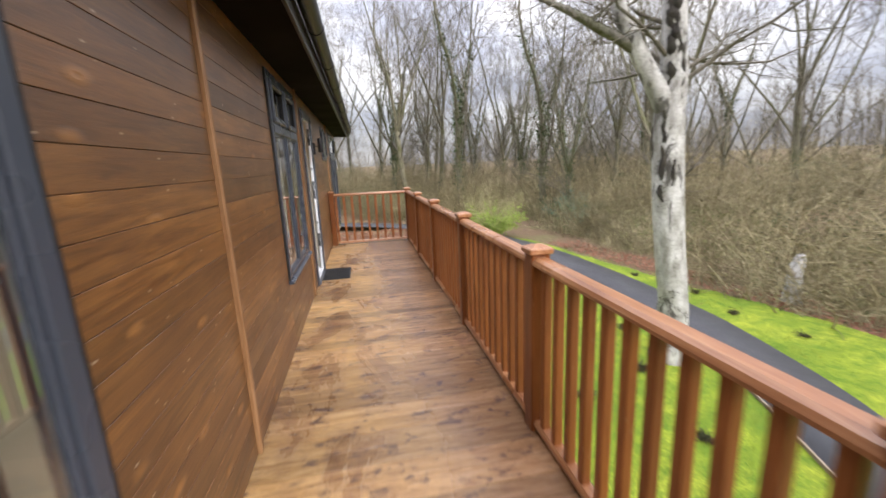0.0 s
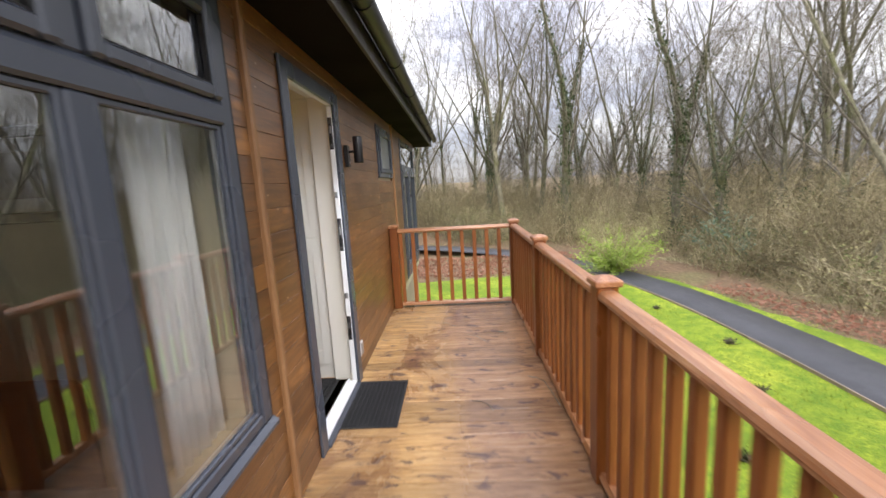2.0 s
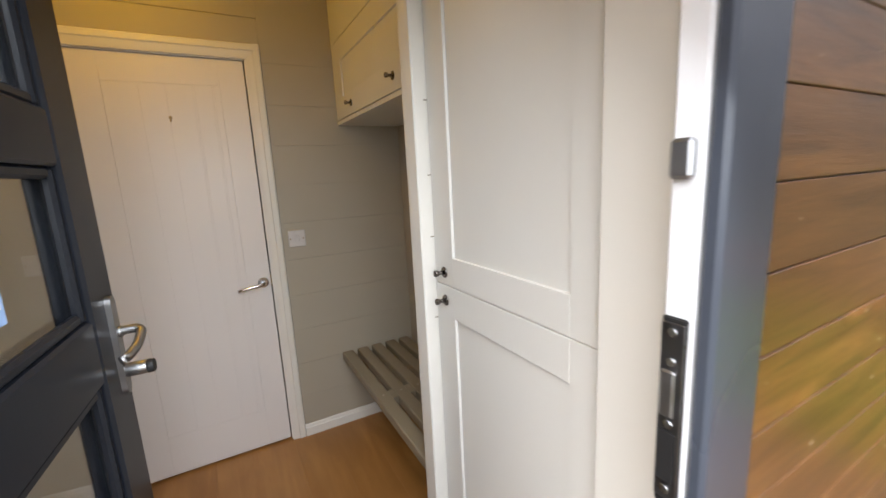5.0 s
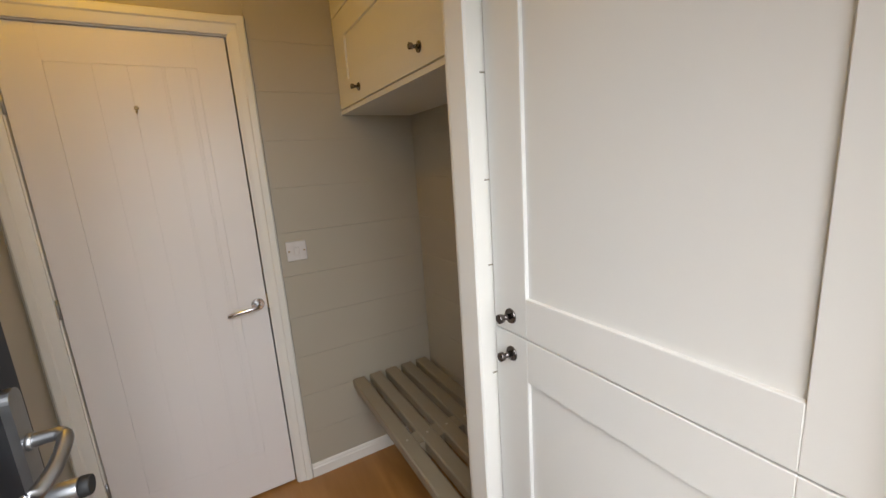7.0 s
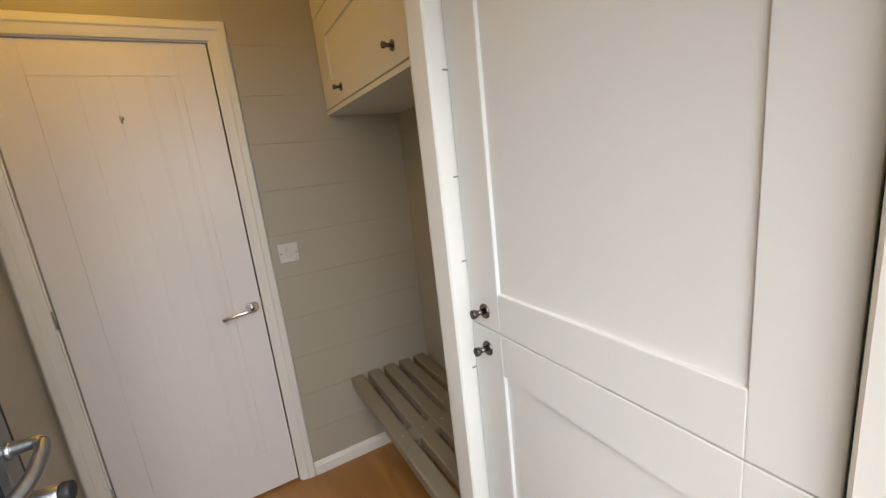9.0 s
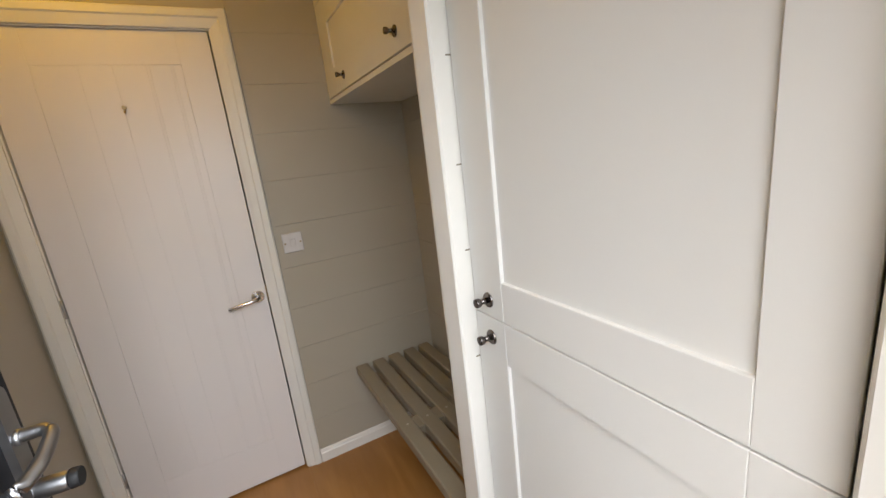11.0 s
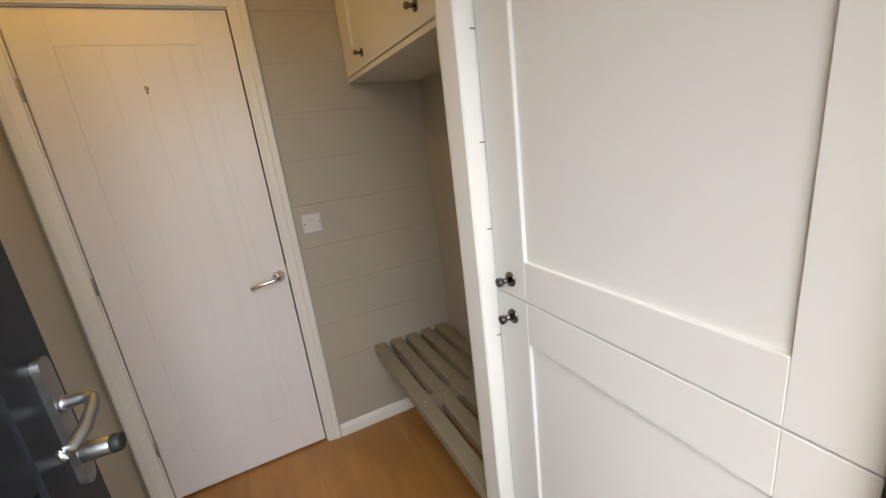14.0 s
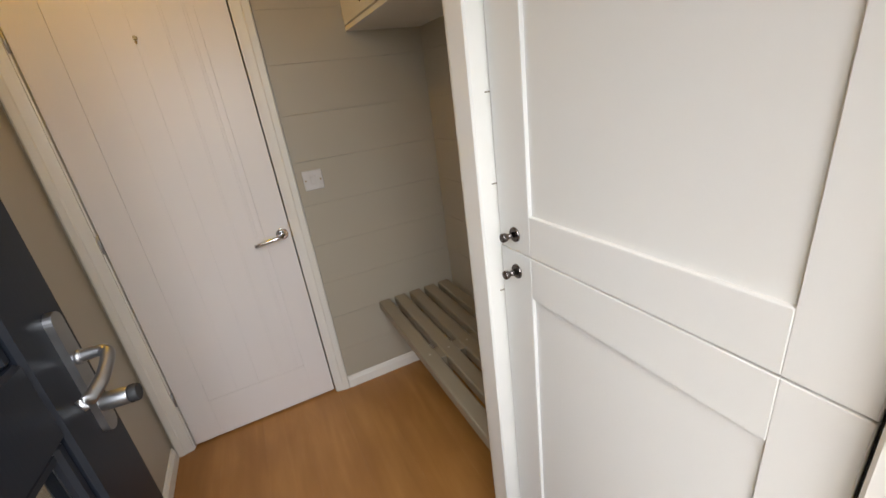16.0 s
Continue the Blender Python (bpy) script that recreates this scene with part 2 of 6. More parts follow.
M_WHITEPVC = paint("white_frame_plastic", (0.82, 0.83, 0.86), 0.32, 0.05)
M_SOFFIT = paint("dark_brown_soffit", (0.012, 0.008, 0.006), 0.85, 0.2)
M_SOFFIT.node_tree.nodes["Principled BSDF"].inputs["Specular IOR Level"].default_value = 0.05
M_FASCIA = paint("brown_fascia", (0.030, 0.022, 0.018), 0.45, 0.2)
M_GUTTER = plastic("black_gutter_plastic", (0.012, 0.012, 0.014), 0.35)
M_TILE = plastic("charcoal_roof_tile", (0.028, 0.027, 0.028), 0.7)
M_CREAM = paint("cream_cabinet_paint", (0.70, 0.685, 0.645), 0.42, 0.03, (90, 90, 6), 0.05)
M_TRIM = paint("off_white_trim_paint", (0.76, 0.735, 0.68), 0.36, 0.04, (70, 70, 5), 0.04)
M_IDOOR = paint("white_moulded_door_paint", (0.78, 0.74, 0.72), 0.4, 0.03, (90, 90, 5), 0.10)
M_PANELWALL = paint("stone_wall_board", (0.41, 0.37, 0.295), 0.5, 0.05, (120, 3, 3), 0.05)
M_ROOMWALL = paint("beige_room_wall", (0.50, 0.45, 0.34), 0.6, 0.05)
M_CEIL = paint("white_ceiling_paint", (0.75, 0.72, 0.66), 0.6, 0.04)
M_BENCH = paint("taupe_bench_paint", (0.245, 0.205, 0.145), 0.45, 0.08, (4, 90, 90), 0.12)
M_CHROME = metal("chrome", (0.60, 0.60, 0.62), 0.16, 0.1)
M_SATIN = metal("satin_nickel", (0.40, 0.40, 0.41), 0.38)
M_PEWTER = metal("dark_pewter", (0.17, 0.15, 0.14), 0.25, 0.15)
M_BLACKMETAL = plastic("black_lamp_metal", (0.011, 0.010, 0.012), 0.4)
M_STRIKE = metal("steel_lock_plate", (0.20, 0.20, 0.21), 0.34)
M_BASEBOARD = paint("weathered_beige_skirting", (0.37, 0.30, 0.23), 0.7, 0.18, (3, 3, 40), 0.2)
M_SWITCH = plastic("white_switch_plastic", (0.62, 0.60, 0.59), 0.3)
M_BRASS = metal("dull_brass", (0.35, 0.26, 0.14), 0.35)
M_PAPER = plastic("white_paper", (0.82, 0.83, 0.85), 0.7)
M_BLUE = plastic("pale_blue_print", (0.32, 0.48, 0.78), 0.6)
M_INK = plastic("dark_ink", (0.06, 0.07, 0.10), 0.6)
M_RED = plastic("red_print", (0.60, 0.14, 0.12), 0.6)
M_LENS = plastic("lamp_lens", (0.85, 0.85, 0.85), 0.3)


def mat_material():
    n = Nodes("black_rubber_mat")
    d = n.voronoi(n.scaled((1, 1, 1)), 45.0, 0.0)
    s = n.noise(n.pos, 6.0, 4.0)
    col = n.mix(n.ramp(s, (0.4, 0.0), (0.7, 0.5)), (0.014, 0.015, 0.017), (0.03, 0.03, 0.032))
    return n.done(col, 0.55, n.ramp(d, (0.1, 1.0), (0.4, 0.0)), 0.7, 0.006)


M_MAT = mat_material()


def floor_material():
    n = Nodes("oak_effect_floor")
    v = n.shifted(n.scaled((1.2, 12, 12)), 17.0)
    g = n.noise(v, 1.3, 4.0, 0.5, 0.5)
    cloud = n.noise(n.scaled((1.4, 4.0, 1.0)), 1.6, 3.0, 0.5, 0.4)
    col = n.ramp(g, (0.3, (0.33, 0.152, 0.040)), (0.55, (0.40, 0.193, 0.054)), (0.75, (0.45, 0.228, 0.070)))
    col = n.mix(n.ramp(cloud, (0.35, 0.55), (0.65, 0.0)), col, (0.24, 0.102, 0.026))
    col = n.mix(1.0, col, n.ramp(n.random(), (0.0, 0.94), (1.0, 1.0)), "MULTIPLY")
    return n.done(col, n.ramp(g, (0.3, 0.34), (0.7, 0.42)), g, 0.03, 0.001)


M_FLOOR = floor_material()


def fabric(name, color, second=None, scale=12.0):
    n = Nodes(name)
    s = n.noise(n.pos, scale, 3.0, 0.5, 0.4)
    col = n.mix(n.ramp(s, (0.52, 0.0), (0.58, 1.0)), color, second or tuple(c * 0.85 for c in color))
    weave = n.noise(n.pos, 400.0, 2.0)
    return n.done(col, 0.9, weave, 0.2, 0.002)


M_CURTAIN = fabric("white_curtain_cloth", (0.84, 0.84, 0.84), (0.80, 0.80, 0.80), 5.0)
M_CUSHION = fabric("floral_cushion_cloth", (0.62, 0.60, 0.52), (0.16, 0.17, 0.11), 18.0)
M_SOFA = fabric("brown_leather_seat", (0.035, 0.022, 0.017))
M_THROW = fabric("grey_bed_cloth", (0.23, 0.22, 0.215))
M_PICFRAME = wood("black_picture_frame", (0.012, 0.010, 0.009), (0.02, 0.016, 0.013), (0.035, 0.028, 0.02), "y")


def picture_material():
    n = Nodes("faded_print")
    s = n.noise(n.pos, 4.0, 4.0)
    return n.done(n.ramp(s, (0.35, (0.18, 0.17, 0.15)), (0.5, (0.5, 0.48, 0.42)), (0.7, (0.7, 0.68, 0.62))), 0.4)


M_PICTURE = picture_material()


def ground_material():
    n = Nodes("woodland_floor")
    a = n.noise(n.pos, 0.35, 5.0, 0.6)
    b = n.noise(n.pos, 9.0, 6.0, 0.7)
    c = n.voronoi(n.pos, 16.0)
    col = n.ramp(b, (0.3, (0.055, 0.035, 0.018)), (0.5, (0.15, 0.095, 0.05)), (0.7, (0.27, 0.18, 0.10)))
    col = n.mix(n.ramp(a, (0.48, 0.0), (0.66, 0.75)), col, n.ramp(b, (0.35, (0.07, 0.085, 0.022)), (0.7, (0.20, 0.20, 0.07))))
    return n.done(col, 0.9, n.math("ADD", b, n.math("MULTIPLY", c, 0.6)), 0.9, 0.05)


def lawn_material():
    n = Nodes("mossy_lawn")
    a = n.noise(n.pos, 0.8, 5.0, 0.6)
    b = n.noise(n.pos, 34.0, 5.0, 0.75)
    col = n.ramp(a, (0.32, (0.17, 0.24, 0.024)), (0.5, (0.30, 0.38, 0.034)), (0.68, (0.50, 0.53, 0.060)))
    m = n.noise(n.pos, 4.5, 5.0, 0.7)
    col = n.mix(n.ramp(m, (0.38, 0.75), (0.58, 0.0)), col, (0.10, 0.20, 0.018))
    col = n.mix(n.ramp(b, (0.40, 0.65), (0.6, 0.0)), col, (0.08, 0.14, 0.015))
    return n.done(col, 0.85, b, 0.9, 0.03, spec=0.2)


def asphalt_material():
    n = Nodes("wet_asphalt")
    a = n.noise(n.pos, 1.1, 4.0)
    b = n.noise(n.pos, 130.0, 3.0, 0.7)
    col = n.ramp(b, (0.3, (0.028, 0.029, 0.034)), (0.6, (0.062, 0.064, 0.072)), (0.8, (0.14, 0.14, 0.145)))
    col = n.mix(n.ramp(a, (0.4, 0.0), (0.7, 0.5)), col, (0.035, 0.036, 0.042))
    return n.done(col, n.ramp(a, (0.3, 0.42), (0.7, 0.62)), b, 0.5, 0.006)


def leaf_material(name, low, high, rough=0.6, spread=0.0):
    n = Nodes(name)
    col = n.mix(n.random(True), low, high)
    col = n.mix(n.ramp(n.noise(n.pos, 0.8, 2.0), (0.3, 0.5), (0.7, 0.0)), col, tuple(c * 0.5 for c in low))
    col = n.mix(1.0, col, n.ramp(n.random(), (0.0, 1 - spread), (1.0, 1.0)), "MULTIPLY")
    return n.done(col, rough, spec=0.25)


def bark_material(name, dark, mid, light, moss=0.35):
    n = Nodes(name)
    v = n.scaled((3, 3, 1))
    b = n.noise(v, 6.0, 6.0, 0.7)
    m = n.noise(n.pos, 1.3, 4.0, 0.6)
    col = n.ramp(b, (0.3, dark), (0.5, mid), (0.72, light))
    col = n.mix(n.ramp(m, (0.5, 0.0), (0.62, moss)), col, (0.10, 0.11, 0.03))
    col = n.mix(1.0, col, n.ramp(n.random(), (0.0, 0.6), (1.0, 1.0)), "MULTIPLY")
    return n.done(col, 0.85, b, 0.8, 0.03)


def pale_bark_material():
    """Pale lichened bark with dark scars and mossy streaks."""
    n = Nodes("pale_lichen_bark")
    v = n.scaled((1.0, 1.0, 0.55))
    b = n.noise(v, 7.0, 6.0, 0.7)
    fine = n.noise(n.pos, 38.0, 5.0, 0.75)
    col = n.ramp(b, (0.3, (0.22, 0.205, 0.18)), (0.48, (0.50, 0.485, 0.46)), (0.7, (0.74, 0.73, 0.72)))
    col = n.mix(n.ramp(fine, (0.36, 0.6), (0.5, 0.0)), col, (0.2, 0.19, 0.17))
    scar = n.noise(n.scaled((1.5, 1.5, 0.6)), 2.6, 6.0, 0.7, 1.0)
    col = n.mix(n.ramp(scar, (0.56, 0.0), (0.61, 0.9)), col, (0.05, 0.043, 0.036))
    moss = n.noise(n.scaled((1.5, 1.5, 0.35)), 2.1, 4.0, 0.6)
    col = n.mix(n.ramp(moss, (0.50, 0.0), (0.64, 0.6)), col, (0.19, 0.18, 0.145))
    return n.done(col, 0.85, n.math("ADD", b, n.math("MULTIPLY", fine, 0.5)), 0.9, 0.03)


M_GROUND = ground_material()
M_LAWN = lawn_material()
M_ASPHALT = asphalt_material()
M_GRASS = leaf_material("grass_blades", (0.17, 0.26, 0.027), (0.46, 0.52, 0.065))
M_LITTER = leaf_material("fallen_leaves", (0.16, 0.06, 0.03), (0.36, 0.2, 0.13), 0.7)
M_TUFT = leaf_material("dark_tuft_leaves", (0.03, 0.035, 0.014), (0.12, 0.10, 0.05))
M_SHRUB = leaf_material("feathery_shrub_leaves", (0.16, 0.26, 0.03), (0.42, 0.52, 0.10))
M_BRUSH = leaf_material("dry_brush", (0.24, 0.195, 0.105), (0.68, 0.58, 0.35), 0.8, 0.55)
M_STRAW = leaf_material("pale_straw", (0.38, 0.32, 0.17), (0.66, 0.60, 0.38), 0.8)
M_GREENLEAF = leaf_material("green_bramble_leaves", (0.07, 0.10, 0.02), (0.26, 0.32, 0.09), 0.6, 0.3)
M_TEAL = leaf_material("blue_green_leaves", (0.07, 0.13, 0.085), (0.20, 0.31, 0.22), 0.5)
M_SPRAY = leaf_material("yellow_olive_sprays", (0.20, 0.20, 0.07), (0.42, 0.40, 0.18), 0.7)
M_MOSS = leaf_material("dark_moss", (0.018, 0.015, 0.008), (0.07, 0.065, 0.018), 0.9)
M_BRUSHLEAF = leaf_material("bramble_leaves", (0.13, 0.13, 0.045), (0.48, 0.43, 0.20), 0.7, 0.4)
M_IVY = leaf_material("ivy_leaves", (0.025, 0.045, 0.014), (0.10, 0.14, 0.045), 0.45)
M_BARK = bark_material("woodland_bark", (0.06, 0.053, 0.032), (0.16, 0.145, 0.092), (0.29, 0.27, 0.185), 0.6)
M_TWIG = bark_material("bare_twigs", (0.10, 0.085, 0.066), (0.19, 0.165, 0.125), (0.31, 0.275, 0.215), 0.25)
M_PALEBARK = pale_bark_material()
M_MOSSBARK = bark_material("mossy_limb_bark", (0.07, 0.06, 0.045), (0.20, 0.185, 0.155), (0.40, 0.385, 0.35), 0.4)
M_SCAR = bark_material("dark_bark_scar", (0.012, 0.010, 0.008), (0.035, 0.028, 0.022), (0.09, 0.075, 0.06), 0.15)
M_CUTWOOD = wood("pale_cut_wood", (0.35, 0.3, 0.22), (0.5, 0.44, 0.34), (0.6, 0.55, 0.45), "z", (0.7, 0.9))
M_EDGING = wood("path_edging_board", (0.2, 0.15, 0.1), (0.33, 0.26, 0.19), (0.42, 0.34, 0.26), "y", (0.6, 0.8))


# ---- building helpers ----
def mesh_of(name, bm, material):
    me = bpy.data.meshes.new(name)
    bm.to_mesh(me)
    bm.free()
    me.materials.append(material)
    return me


def thing(name, at, label, category, group="", kind=""):
    ob = new(name)
    ob.location = at
    ob.empty_display_size = 0.1
    return tagged(ob, label, category, group, kind)


def origin_of(ob):
    v = Vector((0, 0, 0))
    while ob is not None:
        v += ob.location
        ob = ob.parent
    return v


def part(name, bm, material, parent, label=""):
    """Links a bmesh, given in world places, as one mesh object under a thing or a part."""
    bmesh.ops.translate(bm, verts=bm.verts, vec=-origin_of(parent))
    ob = new(name, mesh_of(name, bm, material))
    ob.parent = parent
    return tagged(ob, label)


def structure(name, bm, material, label, category):
    return tagged(new(name, mesh_of(name, bm, material)), label, category, kind="structure")


def box(x0, x1, y0, y1, z0, z1, bevel=0.0, segments=1, bm=None):
    b = bmesh.new()
    bmesh.ops.create_cube(b, size=1.0)
    for v in b.verts:
        v.co = (x0 + (v.co.x + 0.5) * (x1 - x0), y0 + (v.co.y + 0.5) * (y1 - y0), z0 + (v.co.z + 0.5) * (z1 - z0))
    if bevel > 0:
        bmesh.ops.bevel(b, geom=b.edges[:], offset=bevel, segments=segments, affect="EDGES", profile=0.5)
    if bm is None:
        return b
    me = bpy.data.meshes.new("joined")
    b.to_mesh(me)
    b.free()
    bm.from_mesh(me)
    bpy.data.meshes.remove(me)
    return bm


def boxes(*specs):
    bm = bmesh.new()
    for s in specs:
        box(*s, bm=bm)
    return bm


def cylinder(p0, p1, r0, r1=None, sides=20, bevel=0.0):
    bm = bmesh.new()
    a, b = Vector(p0), Vector(p1)
    bmesh.ops.create_cone(bm, cap_ends=True, segments=sides, radius1=r0, radius2=r0 if r1 is None else r1, depth=(b - a).length)
    if bevel > 0:
        rim = [e for e in bm.edges if len({round(v.co.z, 5) for v in e.verts}) == 1]
        bmesh.ops.bevel(bm, geom=rim, offset=bevel, segments=2, affect="EDGES", profile=0.5)
    turn = (b - a).to_track_quat("Z", "Y").to_matrix().to_4x4()
    bmesh.ops.transform(bm, matrix=Matrix.Translation((a + b) / 2) @ turn, verts=bm.verts)
    for f in bm.faces:
        f.smooth = len(f.verts) == 4
    return bm


def tube_into(verts, faces, pts, radii, sides):
    """A tapered tube along pts, appended to plain lists."""
    base = len(verts)
    for i, p in enumerate(pts):
        ahead = (pts[min(i + 1, len(pts) - 1)] - pts[max(i - 1, 0)])
        if ahead.length < 1e-6:
            ahead = Vector((0, 0, 1))
        ahead.normalize()
        side = ahead.orthogonal().normalized()
        up = ahead.cross(side)
        for k in range(sides):
            a = 2 * math.pi * k / sides
            verts.append(p + (side * math.cos(a) + up * math.sin(a)) * radii[i])
    for i in range(len(pts) - 1):
        for k in range(sides):
            k2 = (k + 1) % sides
            faces.append((base + i * sides + k, base + i * sides + k2, base + (i + 1) * sides + k2, base + (i + 1) * sides + k))
    faces.append(tuple(base + (len(pts) - 1) * sides + k for k in range(sides)))


def mesh_from(name, verts, faces, material, smooth=True):
    me = bpy.data.meshes.new(name)
    me.from_pydata([tuple(v) for v in verts], [], faces)
    if smooth:
        me.polygons.foreach_set("use_smooth", [True] * len(me.polygons))
    me.materials.append(material)
    me.update()
    return me


def curved_tube(pts, radius, sides=12):
    """A round bar through points, as a bmesh."""
    verts, faces = [], []
    pts = [Vector(p) for p in pts]
    tube_into(verts, faces, pts, [radius] * len(pts), sides)
    faces.append(tuple(reversed(range(sides))))
    bm = bmesh.new()
    vs = [bm.verts.new(v) for v in verts]
    for f in faces:
        bm.faces.new([vs[i] for i in f])
    for f in bm.faces:
        f.smooth = len(f.verts) == 4
    return bm


def smooth_line(points, per):
    out = []
    for i in range(len(points) - 1):
        p0, p1, p2, p3 = points[max(i - 1, 0)], points[i], points[i + 1], points[min(i + 2, len(points) - 1)]
        for k in range(per):
            t = k / per
            out.append(0.5 * ((2 * p1) + (p2 - p0) * t + (2 * p0 - 5 * p1 + 4 * p2 - p3) * t * t + (3 * p1 - p0 - 3 * p2 + p3) * t ** 3))
    out.append(points[-1])
    return out


def profile_along(points, axis, a0, a1):
    """Extrudes a closed profile along x, y or z; points are in the two other axes, in order."""
    bm = bmesh.new()
    rings = []
    for a in (a0, a1):
        ring = []
        for p, q in points:
            co = {"x": (a, p, q), "y": (p, a, q), "z": (p, q, a)}[axis]
            ring.append(bm.verts.new(co))
        rings.append(ring)
    n = len(points)
    for i in range(n):
        bm.faces.new((rings[0][i], rings[0][(i + 1) % n], rings[1][(i + 1) % n], rings[1][i]))
    bm.faces.new(rings[0][::-1])
    bm.faces.new(rings[1])
    bmesh.ops.recalc_face_normals(bm, faces=bm.faces)
    return bm


# ---- plan ----
WALL = -0.64            # outer face of the cladding
BACK = -0.66            # face that the cladding is fixed to
INNER = -0.83           # inner face of the outer wall
TOP = 2.21              # underside of the eaves
HOUSE0, HOUSE1 = -3.2, 11.05
GROUND = -1.62
DECK0, DECK1 = -2.6, 7.66
RAIL = 0.80             # middle line of the side railing
WIN = (3.29, 4.49, 0.55, 2.13)
NEARWIN = (-0.23, 0.97, 0.55, 2.13)
DOOR = (5.02, 5.90, 0.0, 2.08)
SMALL = (7.29, 8.19, 1.54, 2.09)
FRENCH = (9.03, 10.86, 0.02, 2.12)
HALLBACK = -2.62
HALL_LEFT = 4.83
CUP = 5.91              # face of the tall cupboard
ALCOVE = 6.34
CEILING = 2.42

# ---- house shell ----
holes = [NEARWIN, WIN, DOOR, SMALL, FRENCH]
bm = bmesh.new()
y = HOUSE0
for h in holes:
    box(INNER, BACK, y, h[0], -0.12, 2.45, bm=bm)
    if h[2] > -0.1:
        box(INNER, BACK, h[0], h[1], -0.12, h[2], bm=bm)
    box(INNER, BACK, h[0], h[1], h[3], 2.45, bm=bm)
    y = h[1]
box(INNER, BACK, y, HOUSE1, -0.12, 2.45, bm=bm)
wall_front = structure("wall_front", bm, M_ROOMWALL, "timber-clad outer wall of the lodge in brown stain", "wall")
structure("wall_end", box(-5.2, INNER, HOUSE1 - 0.17, HOUSE1, -0.12, 2.45), M_CLAD, "stained timber end wall of the lodge", "wall")
structure("wall_far_end", box(-5.2, INNER, HOUSE0, HOUSE0 + 0.17, -0.12, 2.45), M_CLAD, "stained timber end wall of the lodge", "wall")
structure("wall_back", box(-5.2, -5.03, HOUSE0 + 0.17, HOUSE1 - 0.17, -0.12, 2.45), M_ROOMWALL, "beige painted back wall of the lodge", "wall")
structure("lodge_base", box(-5.1, -0.70, HOUSE0 + 0.05, HOUSE1 - 0.05, GROUND - 0.1, -0.12), M_BASEBOARD, "pale beige skirting boards under the raised lodge", "base")
structure("floor_lodge", box(-5.03, INNER, HOUSE0 + 0.17, HOUSE1 - 0.17, -0.12, -0.02), M_THROW, "grey carpeted floor inside the lodge", "floor")
structure("ceiling", box(-5.03, INNER, HOUSE0 + 0.17, HOUSE1 - 0.17, CEILING, CEILING + 0.05), M_CEIL, "white painted ceiling", "ceiling")

# eaves and roof
EAVE = -0.30
structure("soffit", box(WALL - 0.2, EAVE - 0.022, HOUSE0 - 0.5, 11.62, TOP, TOP + 0.02), M_SOFFIT, "dark brown boarded soffit under the eaves", "soffit")
structure("fascia", box(EAVE - 0.02, EAVE, HOUSE0 - 0.5, 11.64, TOP - 0.015, TOP + 0.22, 0.003), M_FASCIA, "dark brown fascia board along the eaves", "fascia")
roof = structure("roof", profile_along([(EAVE - 0.05, 2.44), (EAVE - 0.05, 2.48), (-2.95, 3.35), (-5.6, 2.48), (-5.6, 2.44), (-2.95, 3.3)], "y", HOUSE0 - 0.5, 11.64), M_TILE, "shallow pitched charcoal roof of the lodge", "roof")
gutter_pts = []
for k in range(13):
    a = math.pi + math.pi * k / 12
    gutter_pts.append((EAVE + 0.062 + 0.055 * math.cos(a), 2.345 + 0.06 * math.sin(a)))
for k in range(13):
    a = 2 * math.pi - math.pi * k / 12
    gutter_pts.append((EAVE + 0.062 + 0.049 * math.cos(a), 2.345 + 0.054 * math.sin(a)))
gutter = thing("gutter", (EAVE + 0.06, 4.0, 2.3), "black plastic half-round gutter along the eaves", "gutter")
part("channel", profile_along(gutter_pts, "y", HOUSE0 - 0.5, 11.66), M_GUTTER, gutter)
for i in range(15):
    yy = -2.9 + i * 1.0
    br = [(EAVE + 0.062 + 0.06 * math.cos(math.pi + math.pi * k / 8), 2.345 + 0.066 * math.sin(math.pi + math.pi * k / 8)) for k in range(9)]
    part("bracket", profile_along(br, "y", yy, yy + 0.035), M_GUTTER, gutter)
for i in range(50):
    yy = HOUSE0 - 0.45 + i * 0.30
    if yy > 11.4:
        break
    pts = [(yy + 0.298 * k / 8, 2.475 + 0.032 * abs(math.sin(math.pi * k / 8))) for k in range(9)]
    pts += [(yy + 0.298 * (8 - k) / 8, 2.455 + 0.032 * abs(math.sin(math.pi * (8 - k) / 8))) for k in range(9)]
    b = profile_along(pts, "x", EAVE - 0.36, EAVE + 0.045)
    for v in b.verts:
        v.co.z += -(v.co.x - EAVE) * 0.33
    part("roof_tile", b, M_TILE, roof)

# hall
structure("wall_hall_back", boxes((HALLBACK - 0.1, HALLBACK, HALL_LEFT - 0.1, 4.905, -0.02, CEILING), (HALLBACK - 0.1, HALLBACK, 5.585, ALCOVE + 0.1, -0.02, CEILING), (HALLBACK - 0.1, HALLBACK, 4.905, 5.585, 1.975, CEILING)), M_PANELWALL, "stone-coloured boarded wall at the end of the hall", "wall")
structure("wall_hall_side", box(HALLBACK, INNER, HALL_LEFT - 0.1, HALL_LEFT, -0.02, CEILING), M_PANELWALL, "stone-coloured side wall of the hall", "wall")
structure("wall_alcove", box(HALLBACK, -1.40, ALCOVE, ALCOVE + 0.1, -0.02, CEILING), M_PANELWALL, "stone-coloured wall behind the hall bench", "wall")
structure("wall_behind_door", box(HALLBACK - 1.2, HALLBACK - 1.1, 4.4, 6.2, -0.02, CEILING), M_ROOMWALL, "beige wall behind the closed inner door", "wall")
